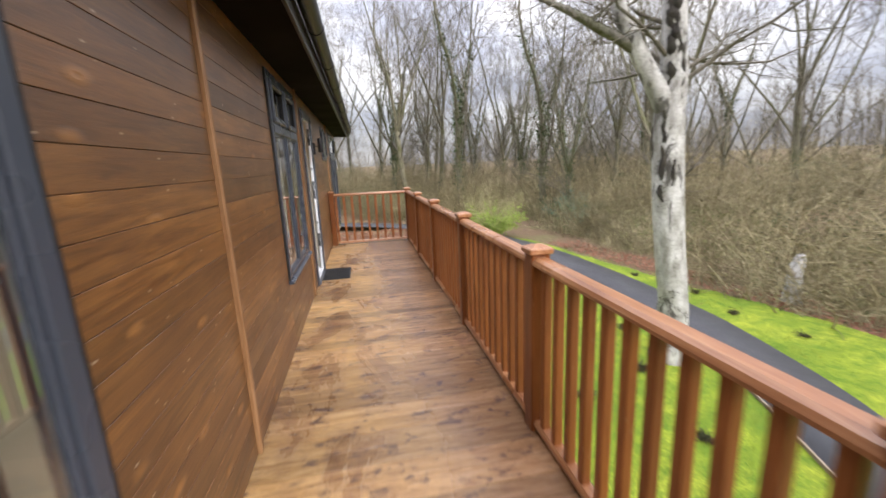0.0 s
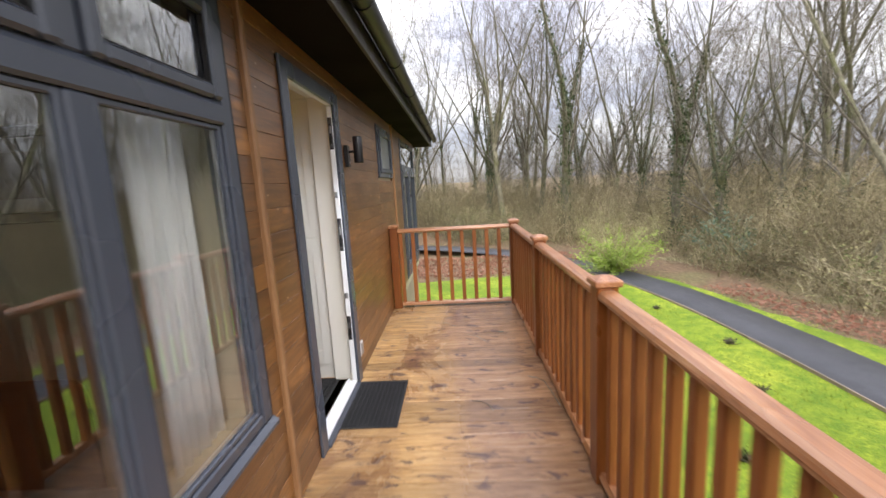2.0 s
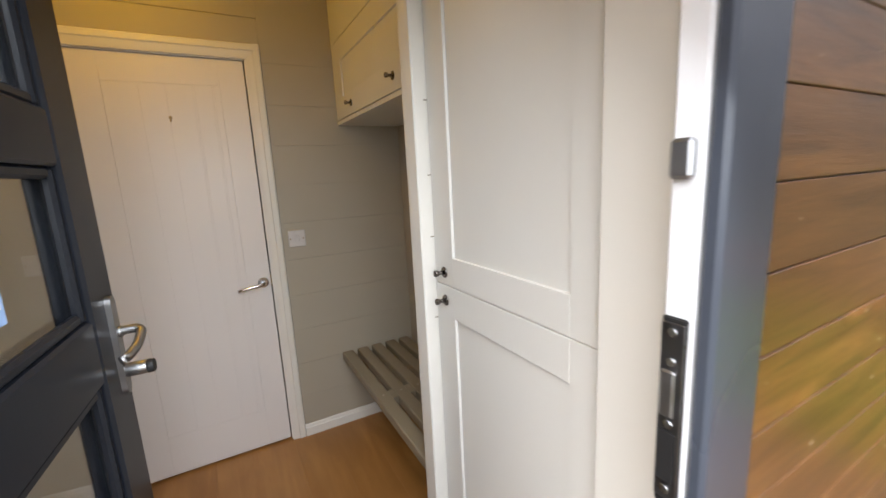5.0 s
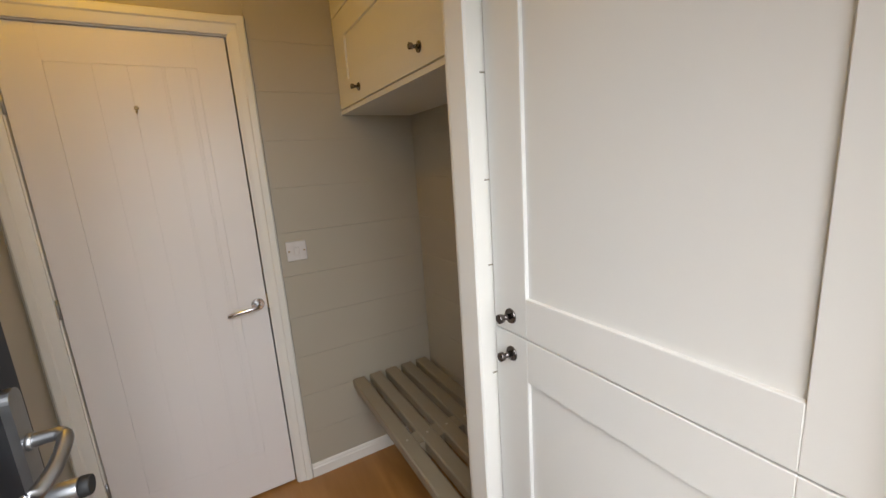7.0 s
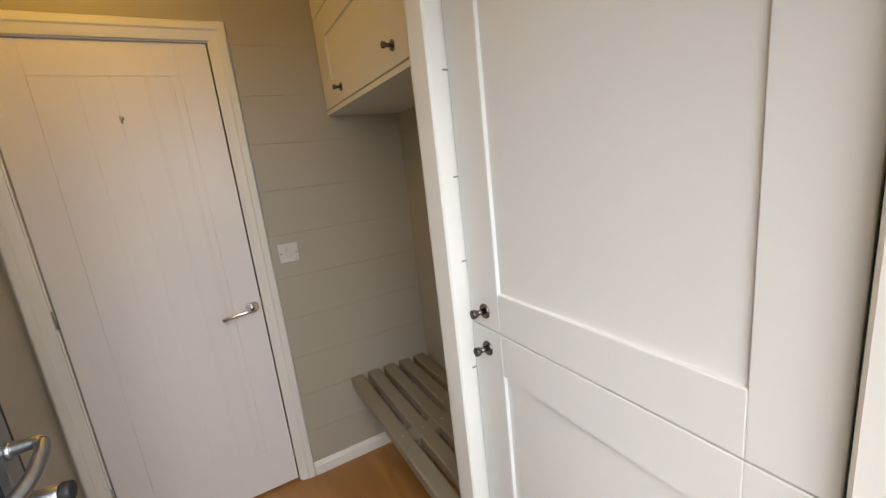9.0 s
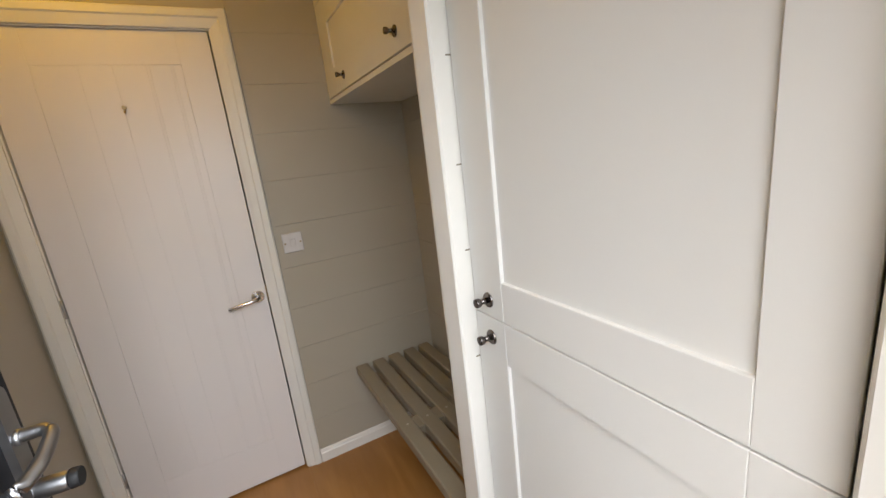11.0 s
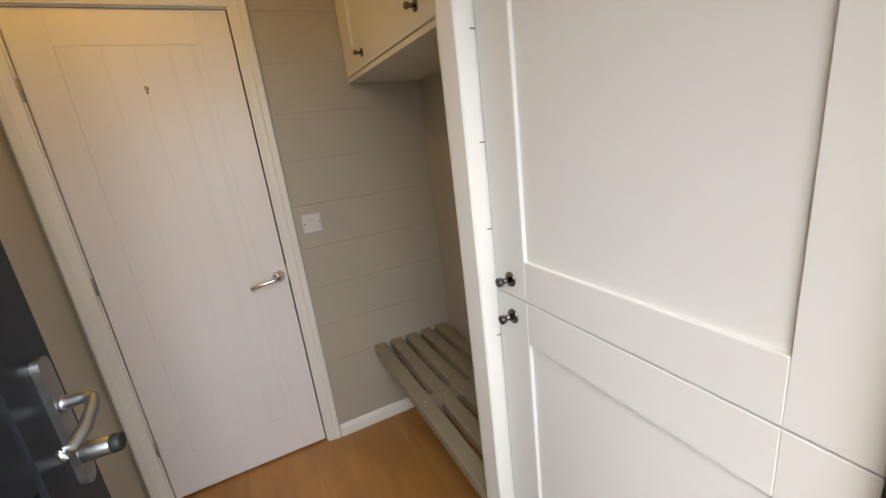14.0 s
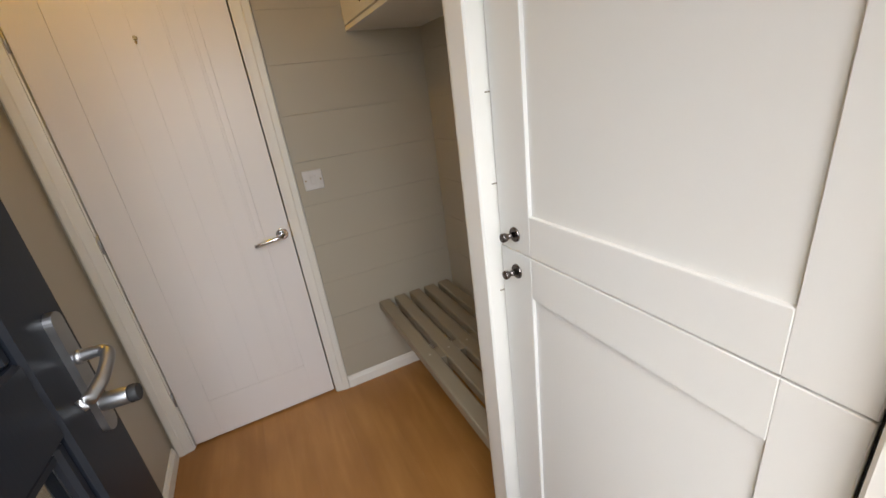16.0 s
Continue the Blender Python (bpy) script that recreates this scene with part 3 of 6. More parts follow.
floor_hall = structure("floor_hall", box(HALLBACK - 0.1, INNER + 0.12, HALL_LEFT, ALCOVE, -0.02, -0.004), M_FLOOR, "warm oak-effect floor of the hall", "floor")


# ---- windows and doors of the front ----
def casement_window(y0, y1, z0, z1):
    """Grey window: two opening top lights over two tall fixed panes."""
    w = thing("window_1", ((WALL + BACK) / 2, (y0 + y1) / 2, z0), "anthracite grey window with two top lights and tall panes", "window", kind="structure")
    xf, xb = WALL + 0.018, WALL - 0.06
    t = 0.062
    ym = (y0 + y1) / 2
    zt = 1.73
    frame_bm = boxes((xb, xf, y0, y0 + t, z0, z1, 0.006), (xb, xf, y1 - t, y1, z0, z1, 0.006), (xb, xf - 0.002, y0 + t, y1 - t, z1 - t, z1, 0.006), (xb, xf - 0.002, y0 + t, y1 - t, z0, z0 + t * 0.75, 0.006))
    part("window_frame", frame_bm, M_GREY, w)
    part("transom", profile_along([(xb, zt - 0.05), (xf - 0.004, zt - 0.05), (xf + 0.004, zt - 0.042), (xf + 0.004, zt + 0.012), (xf - 0.006, zt + 0.03), (xb, zt + 0.03)], "y", y0 + t, y1 - t), M_GREY, w)
    part("mullion", box(xb, xf - 0.003, ym - 0.035, ym + 0.035, z0 + t * 0.75, zt - 0.05, 0.007), M_GREY, w)
    part("mullion", box(xb, xf - 0.003, ym - 0.03, ym + 0.03, zt + 0.03, z1 - t, 0.007), M_GREY, w)
    for a, b in ((y0 + t, ym - 0.03), (ym + 0.03, y1 - t)):
        s = 0.045
        za, zb = zt + 0.03, z1 - t
        sash = part("sash", boxes((xf - 0.03, xf + 0.016, a, a + s, za, zb, 0.009), (xf - 0.03, xf + 0.016, b - s, b, za, zb, 0.009), (xf - 0.03, xf + 0.015, a + s, b - s, za, za + s, 0.009), (xf - 0.03, xf + 0.015, a + s, b - s, zb - s, zb, 0.009)), M_GREY, w)
        part("seal", boxes((xf - 0.012, xf + 0.004, a + s, a + s + 0.006, za + s, zb - s), (xf - 0.012, xf + 0.004, b - s - 0.006, b - s, za + s, zb - s), (xf - 0.012, xf + 0.004, a + s, b - s, za + s, za + s + 0.006), (xf - 0.012, xf + 0.004, a + s, b - s, zb - s - 0.006, zb - s)), M_SEAL, sash)
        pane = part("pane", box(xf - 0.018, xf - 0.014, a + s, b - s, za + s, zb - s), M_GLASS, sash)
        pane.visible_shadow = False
    for a, b in ((y0 + t, ym - 0.035), (ym + 0.035, y1 - t)):
        za, zb = z0 + t * 0.75, zt - 0.05
        bead = part("glazing_bead", boxes((xf - 0.035, xf - 0.010, a, a + 0.018, za, zb, 0.004), (xf - 0.035, xf - 0.010, b - 0.018, b, za, zb, 0.004), (xf - 0.035, xf - 0.011, a + 0.018, b - 0.018, za, za + 0.018, 0.004), (xf - 0.035, xf - 0.011, a + 0.018, b - 0.018, zb - 0.018, zb, 0.004)), M_GREY, w)
        part("spacer_bar", boxes((xf - 0.040, xf - 0.030, a + 0.018, a + 0.030, za + 0.018, zb - 0.018), (xf - 0.040, xf - 0.030, b - 0.030, b - 0.018, za + 0.018, zb - 0.018), (xf - 0.040, xf - 0.030, a + 0.030, b - 0.030, za + 0.018, za + 0.030)), M_SILVERBEAD, bead)
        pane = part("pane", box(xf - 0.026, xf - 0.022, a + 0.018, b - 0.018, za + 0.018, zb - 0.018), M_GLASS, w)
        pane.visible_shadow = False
    part("window_sill", profile_along([(xb, z0 - 0.03), (xf + 0.022, z0 - 0.03), (xf + 0.022, z0 - 0.016), (xf, z0 - 0.001), (xb, z0 - 0.001)], "y", y0 - 0.01, y1 + 0.01), M_GREY, w)
    part("window_trim", boxes((BACK, xf - 0.004, y0 - 0.012, y0 - 0.001, z0, z1), (BACK, xf - 0.004, y1 + 0.001, y1 + 0.012, z0, z1)), M_SEAL, w)
    return w


window_1 = casement_window(*WIN)
window_2 = copy_thing(window_1, Matrix.Translation((window_1.location.x, (NEARWIN[0] + NEARWIN[1]) / 2, NEARWIN[2])))
window_2.name = "window_2"

# small frosted window
y0, y1, z0, z1 = SMALL
window_3 = thing("window_3", (WALL, (y0 + y1) / 2, z0), "small anthracite window with frosted glass beside the wall lamp", "window", kind="structure")
xf = WALL + 0.015
part("window_frame", boxes((xf - 0.07, xf, y0, y0 + 0.06, z0, z1, 0.005), (xf - 0.07, xf, y1 - 0.06, y1, z0, z1, 0.005), (xf - 0.07, xf - 0.001, y0 + 0.06, y1 - 0.06, z1 - 0.05, z1, 0.005), (xf - 0.07, xf - 0.001, y0 + 0.06, y1 - 0.06, z0, z0 + 0.05, 0.005)), M_GREY, window_3)
sash = part("sash", boxes((xf - 0.03, xf + 0.016, y0 + 0.06, y0 + 0.12, z0 + 0.05, z1 - 0.05, 0.008), (xf - 0.03, xf + 0.016, y1 - 0.12, y1 - 0.06, z0 + 0.05, z1 - 0.05, 0.008), (xf - 0.03, xf + 0.015, y0 + 0.12, y1 - 0.12, z1 - 0.1, z1 - 0.05, 0.008), (xf - 0.03, xf + 0.015, y0 + 0.12, y1 - 0.12, z0 + 0.05, z0 + 0.1, 0.008)), M_GREY, window_3)
pane = part("pane", box(xf - 0.016, xf - 0.012, y0 + 0.12, y1 - 0.12, z0 + 0.1, z1 - 0.1), M_FROST, sash, "pale frosted pane")
pane.visible_shadow = False

# french door at the far end
y0, y1, z0, z1 = FRENCH
french = thing("door_2", (WALL, (y0 + y1) / 2, z0), "anthracite glazed double door beyond the railing", "door", kind="structure")
ym = (y0 + y1) / 2
part("door_frame", boxes((xf - 0.08, xf, y0, y0 + 0.07, z0, z1, 0.006), (xf - 0.08, xf, y1 - 0.07, y1, z0, z1, 0.006), (xf - 0.08, xf - 0.001, y0 + 0.07, y1 - 0.07, z1 - 0.06, z1, 0.006), (xf - 0.08, xf - 0.001, y0 + 0.07, y1 - 0.07, 1.68, 1.75, 0.006), (xf - 0.08, xf - 0.001, y0 + 0.07, y1 - 0.07, z0, z0 + 0.06, 0.006)), M_GREY, french)
for a, b in ((y0 + 0.07, ym), (ym, y1 - 0.07)):
    leaf = part("door_leaf", boxes((xf - 0.06, xf + 0.01, a, a + 0.1, z0 + 0.06, 1.68, 0.006), (xf - 0.06, xf + 0.01, b - 0.1, b, z0 + 0.06, 1.68, 0.006), (xf - 0.06, xf + 0.009, a + 0.1, b - 0.1, 1.58, 1.68, 0.006), (xf - 0.06, xf + 0.009, a + 0.1, b - 0.1, z0 + 0.06, z0 + 0.2, 0.006)), M_GREY, french)
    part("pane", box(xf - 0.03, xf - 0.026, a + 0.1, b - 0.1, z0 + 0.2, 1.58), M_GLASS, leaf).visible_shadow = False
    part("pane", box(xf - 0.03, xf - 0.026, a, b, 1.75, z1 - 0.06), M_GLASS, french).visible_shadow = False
french_curtain = thing("curtain", (-0.95, 9.9, 0.05), "pale closed curtain behind the glazed double door", "curtain")
cv, cf = [], []
for i in range(121):
    yy = 9.08 + 1.73 * i / 120
    xx = -0.93 + 0.025 * math.sin(i * 0.9) + 0.01 * math.sin(i * 0.37)
    cv += [Vector((xx + 0.95, yy - 9.9, 0.0)), Vector((xx + 0.95, yy - 9.9, 2.1))]
    if i:
        cf.append((2 * i - 2, 2 * i, 2 * i + 1, 2 * i - 1))
o = new("cloth", mesh_from("cloth", cv, cf, M_CURTAIN))
o.parent = french_curtain
m = o.modifiers.new("thickness", "SOLIDIFY")
m.thickness = 0.004

# entrance door: frame, sill and keeps
y0, y1, z0, z1 = DOOR
entrance = thing("door_1", (WALL, (y0 + y1) / 2, 0), "anthracite entrance door standing open into the hall", "door", kind="structure")
JX = WALL - 0.036       # where the frame steps back to the timber lining
part("door_frame", boxes((JX + 0.004, WALL + 0.017, y1 - 0.012, y1, 0.0, z1), (WALL + 0.0005, WALL + 0.018, y0 - 0.052, y0 + 0.035, 0.0, z1, 0.005), (WALL - 0.002, WALL + 0.018, y1 - 0.10, y1 - 0.0005, 0.0, z1, 0.005), (WALL - 0.002, WALL + 0.016, y0 + 0.035, y1 - 0.10, z1 - 0.085, z1, 0.005)), M_GREY, entrance)
part("inner_frame", boxes((JX, WALL - 0.001, y0 + 0.001, y0 + 0.034, 0.0, z1, 0.003), (JX, WALL - 0.003, y1 - 0.0995, y1 - 0.0125, 0.0, z1, 0.003), (JX, WALL - 0.003, y0 + 0.034, y1 - 0.0995, z1 - 0.084, z1, 0.003)), M_WHITEPVC, entrance, "white inner face of the door frame")
part("threshold", boxes((JX - 0.05, WALL - 0.005, y0 + 0.035, y1 - 0.10, -0.004, 0.035, 0.008), (WALL - 0.07, WALL - 0.055, y0 + 0.035, y1 - 0.10, 0.035, 0.05, 0.004)), M_WHITEPVC, entrance, "white plastic threshold")
part("rain_bar", box(WALL - 0.004, WALL + 0.03, y0 + 0.035, y1 - 0.10, 0.0, 0.02, 0.004), M_GREY, entrance)
yj = y1 - 0.10
for a, b in ((1.71, 1.92), (1.01, 1.24), (0.35, 0.53)):
    keep = part("lock_keep", box(JX + 0.002, WALL - 0.006, yj - 0.004, yj, a, b, 0.002), M_SEAL, entrance, "black-backed steel lock keep")
    part("face_plate", box(JX + 0.003, WALL - 0.007, yj - 0.0065, yj - 0.004, a + 0.010, b - 0.006, 0.001), M_STRIKE, keep, "grey steel face plate")
    for q in (a + 0.024, a + (b - a) * 0.46, b - 0.050, b - 0.016):
        part("screw", cylinder((WALL - 0.02, yj - 0.005, q), (WALL - 0.02, yj - 0.0085, q), 0.005, sides=10), M_CHROME, keep)
    part("bright_insert", box(JX + 0.006, WALL - 0.014, yj - 0.0105, yj - 0.006, a + (b - a) * 0.5, a + (b - a) * 0.74, 0.002), M_SATIN, keep, "bright adjustable insert")
    part("latch_hole", box(JX + 0.006, WALL - 0.011, yj - 0.0085, yj - 0.006, a + 0.035, a + (b - a) * 0.42), M_SEAL, keep)
for q in (1.405, 0.685):
    part("roller_keep", box(JX + 0.004, WALL - 0.008, yj - 0.012, yj, q - 0.02, q + 0.02, 0.004), M_SATIN, entrance, "small bright roller keep")

# the open leaf stands across the hall's near side
LX0, LX1, LY0, LY1 = -1.548, -0.70, 5.092, 5.156
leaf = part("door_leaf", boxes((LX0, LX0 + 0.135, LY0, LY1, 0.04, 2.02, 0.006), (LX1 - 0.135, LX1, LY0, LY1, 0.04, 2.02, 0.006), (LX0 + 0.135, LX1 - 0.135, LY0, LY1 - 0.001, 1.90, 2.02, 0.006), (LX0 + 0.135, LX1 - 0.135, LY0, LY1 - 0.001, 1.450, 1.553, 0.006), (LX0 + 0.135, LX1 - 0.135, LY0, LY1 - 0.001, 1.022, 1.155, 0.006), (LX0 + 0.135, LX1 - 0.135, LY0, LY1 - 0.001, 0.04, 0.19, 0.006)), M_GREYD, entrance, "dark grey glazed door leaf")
for a, b in ((1.553, 1.90), (1.155, 1.450), (0.19, 1.022)):
    xa, xb2 = LX0 + 0.135, LX1 - 0.135
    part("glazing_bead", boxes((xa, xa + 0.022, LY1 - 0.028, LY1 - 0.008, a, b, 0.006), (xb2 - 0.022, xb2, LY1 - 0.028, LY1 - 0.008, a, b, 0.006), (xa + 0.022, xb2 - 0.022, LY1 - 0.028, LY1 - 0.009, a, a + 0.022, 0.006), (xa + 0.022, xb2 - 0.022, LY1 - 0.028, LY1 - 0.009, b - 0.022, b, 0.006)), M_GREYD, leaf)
    part("pane", box(xa, xb2, LY1 - 0.036, LY1 - 0.030, a, b), M_DOORGLASS, leaf).visible_shadow = False
part("weather_bar", profile_along([(LY1, 0.05), (LY1 + 0.03, 0.05), (LY1 + 0.03, 0.06), (LY1, 0.09)], "x", LX0 + 0.03, LX1 - 0.03), M_GREYD, leaf)
HX = -1.499
plate_line = [(HX + 0.016 * math.cos(math.pi * k / 10), 1.166 + 0.016 * math.sin(math.pi * k / 10)) for k in range(11)]
plate_line += [(HX - 0.016 * math.cos(math.pi * k / 10), 0.973 - 0.016 * math.sin(math.pi * k / 10)) for k in range(11)]
handle = part("door_handle", profile_along(plate_line, "y", LY1, LY1 + 0.011), M_SATIN, leaf, "long satin nickel handle plate with a bent lever")
part("lever", curved_tube(smooth_line([Vector(p) for p in ((HX, LY1 + 0.006, 1.100), (HX, LY1 + 0.036, 1.102), (HX + 0.002, LY1 + 0.047, 1.101), (HX + 0.010, LY1 + 0.053, 1.097), (HX + 0.028, LY1 + 0.053, 1.088), (HX + 0.052, LY1 + 0.050, 1.077), (HX + 0.078, LY1 + 0.040, 1.067), (HX + 0.088, LY1 + 0.030, 1.063))], 4), 0.0098), M_SATIN, handle)
part("lever_collar", cylinder((HX, LY1 + 0.010, 1.100), (HX, LY1 + 0.018, 1.100), 0.0125, sides=18), M_SATIN, handle)
part("lock_knob", cylinder((HX, LY1 + 0.010, 1.010), (HX, LY1 + 0.050, 1.010), 0.0155, sides=22, bevel=0.001), M_SATIN, handle, "satin cylinder lock knob")
part("lock_cap", cylinder((HX, LY1 + 0.050, 1.010), (HX, LY1 + 0.064, 1.010), 0.0158, 0.0145, sides=22, bevel=0.002), M_SEAL, handle, "black end of the lock knob")

# notices stuck on the glass
notice = thing("notice_sheet", (-1.12, LY1 - 0.028, 1.225), "white and blue printed notice on the door glass", "notice")
ny = LY1 - 0.0295
part("sheet", box(-1.208, -1.035, ny, ny + 0.001, 1.222, 1.408), M_BLUE, notice)
part("text_panel", box(-1.200, -1.043, ny + 0.001, ny + 0.0015, 1.245, 1.380), M_PAPER, notice)
part("heading_bar", box(-1.165, -1.08, ny + 0.0012, ny + 0.0017, 1.387, 1.396), M_INK, notice)
for i in range(9):
    part("text_line", box(-1.190, -1.053 - 0.02 * (i % 3), ny + 0.0016, ny + 0.002, 1.368 - i * 0.0125, 1.371 - i * 0.0125), M_INK if i != 1 else M_RED, notice)
part("footer_bar", box(-1.18, -1.11, ny + 0.0016, ny + 0.0021, 1.249, 1.258), M_INK, notice)
sign = thing("round_sticker", (-1.11, LY1 - 0.028, 1.187), "small round red and white sticker on the glass", "sticker")
part("disc", cylinder((-1.11, ny, 1.187), (-1.11, ny + 0.001, 1.187), 0.023, sides=28), M_RED, sign)
part("centre", cylinder((-1.11, ny + 0.001, 1.187), (-1.11, ny + 0.0016, 1.187), 0.0175, sides=28), M_PAPER, sign)
part("bar", box(-1.123, -1.097, ny + 0.0016, ny + 0.002, 1.184, 1.190), M_RED, sign)


# the leaf is swung a little past square
SWING = Matrix.Translation((LX0, LY1, 0)) @ Matrix.Rotation(radians(-4.3), 4, "Z") @ Matrix.Translation((-LX0, -LY1, 0))
base_at = Matrix.Translation((WALL, (DOOR[0] + DOOR[1]) / 2, 0))
leaf.matrix_basis = base_at.inverted() @ SWING @ base_at @ leaf.matrix_basis
for ob in (notice, sign):
    ob.matrix_basis = SWING @ ob.matrix_basis

# ---- deck ----
deck = structure("deck_frame", boxes((BACK, 0.86, DECK0, DECK0 + 0.05, -0.20, -0.034), (0.81, 0.86, DECK0 + 0.05, DECK1 + 0.02, -0.20, -0.034), (BACK, 0.81, 3.0, 3.05, -0.2, -0.034)), M_DECKEDGE, "timber frame under the decking", "deck")
structure("deck_end_board", box(BACK, 0.88, DECK1 + 0.022, DECK1 + 0.045, -0.2, 0.004, 0.004), M_DECKEDGE, "mossy green end board of the deck", "deck")
for i in range(7):
    p = thing("deck_post", (0.80, DECK0 + 0.3 + i * 1.5, GROUND - 0.2), "square timber post holding up the deck", "post", "posts under the deck")
    part("shaft", box(0.75, 0.80, DECK0 + 0.26 + i * 1.5, DECK0 + 0.34 + i * 1.5, GROUND - 0.2, -0.2, 0.004), M_DECKEDGE, p)


# ---- railing ----
def railing_run(parent, side, a0, a1, line, count, phase):
    """Handrail, bottom rail and balusters between two posts, along y or x."""
    hw = 0.044
    prof = [(-hw, 0.905), (-hw - 0.002, 0.918), (-hw + 0.006, 0.934), (-hw + 0.02, 0.944), (hw - 0.02, 0.944), (hw - 0.006, 0.934), (hw + 0.002, 0.918), (hw, 0.905), (0.026, 0.897), (-0.026, 0.897)]
    part("handrail", profile_along([(line + p, q) for p, q in prof], side, a0, a1), M_RAILY if side == "y" else M_RAILX, parent, "damp moulded handrail with a painted pale sheen")
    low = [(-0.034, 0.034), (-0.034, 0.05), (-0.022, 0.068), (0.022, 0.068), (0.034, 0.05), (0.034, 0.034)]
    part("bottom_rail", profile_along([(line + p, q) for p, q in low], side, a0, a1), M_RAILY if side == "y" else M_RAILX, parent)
    step = (a1 - a0) / count if side == "y" else 0.1425
    for i in range(count):
        c = a0 + step * (i + phase) if side == "y" else -0.51 + step * i
        if side == "y":
            b = box(line - 0.021, line + 0.021, c - 0.021, c + 0.021, 0.062, 0.90, 0.005)
        else:
            b = box(c - 0.021, c + 0.021, line - 0.021, line + 0.021, 0.062, 0.90, 0.005)
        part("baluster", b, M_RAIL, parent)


def rail_post(x, y):
    p = thing("railing_post", (x, y, 0.0), "square orange-stained railing post with a flat cap", "post", "railing posts")
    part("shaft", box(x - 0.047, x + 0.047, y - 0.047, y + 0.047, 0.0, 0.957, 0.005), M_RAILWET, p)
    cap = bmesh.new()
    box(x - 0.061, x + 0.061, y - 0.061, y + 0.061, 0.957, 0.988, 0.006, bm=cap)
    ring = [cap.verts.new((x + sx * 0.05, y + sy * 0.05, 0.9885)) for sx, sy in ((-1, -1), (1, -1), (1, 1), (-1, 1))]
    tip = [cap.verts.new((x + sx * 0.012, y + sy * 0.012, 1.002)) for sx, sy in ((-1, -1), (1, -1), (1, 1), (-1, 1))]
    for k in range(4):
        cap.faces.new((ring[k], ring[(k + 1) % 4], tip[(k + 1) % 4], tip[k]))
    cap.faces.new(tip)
    part("cap", cap, M_RAILY, p, "damp flat post cap with a painted pale sheen")
    return p


POSTS = [-2.5, -1.05, 0.40, 1.85, 3.34, 4.77, 6.20, 7.66]
for yy in POSTS:
    rail_post(RAIL, yy)
rail_post(-0.585, 7.66)
for a, b in zip(POSTS[:-1], POSTS[1:]):
    r = thing("deck_railing", (RAIL, (a + b) / 2, 0.0), "orange-stained timber railing panel with square balusters", "railing", "railing panels")
    railing_run(r, "y", a + 0.048, b - 0.048, RAIL, 11, 0.5)
r = thing("deck_railing", (0.1, 7.66, 0.0), "orange-stained timber end railing overlooking the lawn", "railing", "railing panels")
railing_run(r, "x", -0.585 + 0.048, RAIL - 0.048, 7.66, 9, 0.5)

# ---- trims and fittings on the wall ----
for yy, w in ((2.0, 0.036), (4.645, 0.036), (8.30, 0.036)):
    structure("trim", profile_along([(BACK, yy - w / 2), (WALL + 0.016, yy - w / 2), (WALL + 0.022, yy - w / 2 + 0.006), (WALL + 0.022, yy + w / 2 - 0.006), (WALL + 0.016, yy + w / 2), (BACK, yy + w / 2)], "z", 0.006, TOP), M_BATTEN, "paler vertical timber cover strip", "trim")
lamp = thing("wall_lamp", (WALL, 6.04, 1.6), "black up-and-down cylinder lamp on the clad wall", "lamp")
part("back_plate", box(WALL + 0.001, WALL + 0.03, 6.005, 6.075, 1.60, 1.755, 0.004), M_BLACKMETAL, lamp)
part("arm", box(WALL + 0.03, WALL + 0.075, 6.03, 6.05, 1.70, 1.716, 0.003), M_BLACKMETAL, lamp)
part("body", cylinder((WALL + 0.10, 6.04, 1.625), (WALL + 0.10, 6.04, 1.815), 0.034, sides=28, bevel=0.003), M_BLACKMETAL, lamp)
part("sensor", cylinder((WALL + 0.029, 6.04, 1.63), (WALL + 0.036, 6.04, 1.63), 0.008, sides=14), M_SATIN, lamp)
vent = thing("wall_vent", (WALL, 5.985, 0.17), "small pale grey louvred vent low on the wall", "vent")
part("plate", box(WALL + 0.001, WALL + 0.008, 5.95, 6.02, 0.15, 0.262, 0.002), M_SWITCH, vent)
for i in range(5):
    part("louvre", box(WALL + 0.008, WALL + 0.013, 5.957, 6.013, 0.162 + i * 0.019, 0.172 + i * 0.019), M_SILVERBEAD, vent)


def door_mat(x0, x1, y0, y1, z, label):
    d = thing("door_mat", ((x0 + x1) / 2, (y0 + y1) / 2, z), label, "mat")
    part("base", box(x0, x1, y0, y1, z, z + 0.008, 0.003), M_MAT, d)
    bars = bmesh.new()
    yy = y0 + 0.02
    while yy < y1 - 0.02:
        box(x0 + 0.015, x1 - 0.015, yy, yy + 0.008, z + 0.008, z + 0.013, bm=bars)
        yy += 0.024
    xx = x0 + 0.02
    while xx < x1 - 0.02:
        box(xx, xx + 0.006, y0 + 0.015, y1 - 0.015, z + 0.008, z + 0.0125, bm=bars)
        xx += 0.03
    part("raised_ribs", bars, M_MAT, d)
    return d


door_mat(-0.625, -0.262, 5.23, 5.82, 0.001, "black ribbed rubber mat on the deck at the door")
door_mat(-1.41, -0.80, 5.19, 5.905, -0.003, "black ribbed mat just inside the entrance")


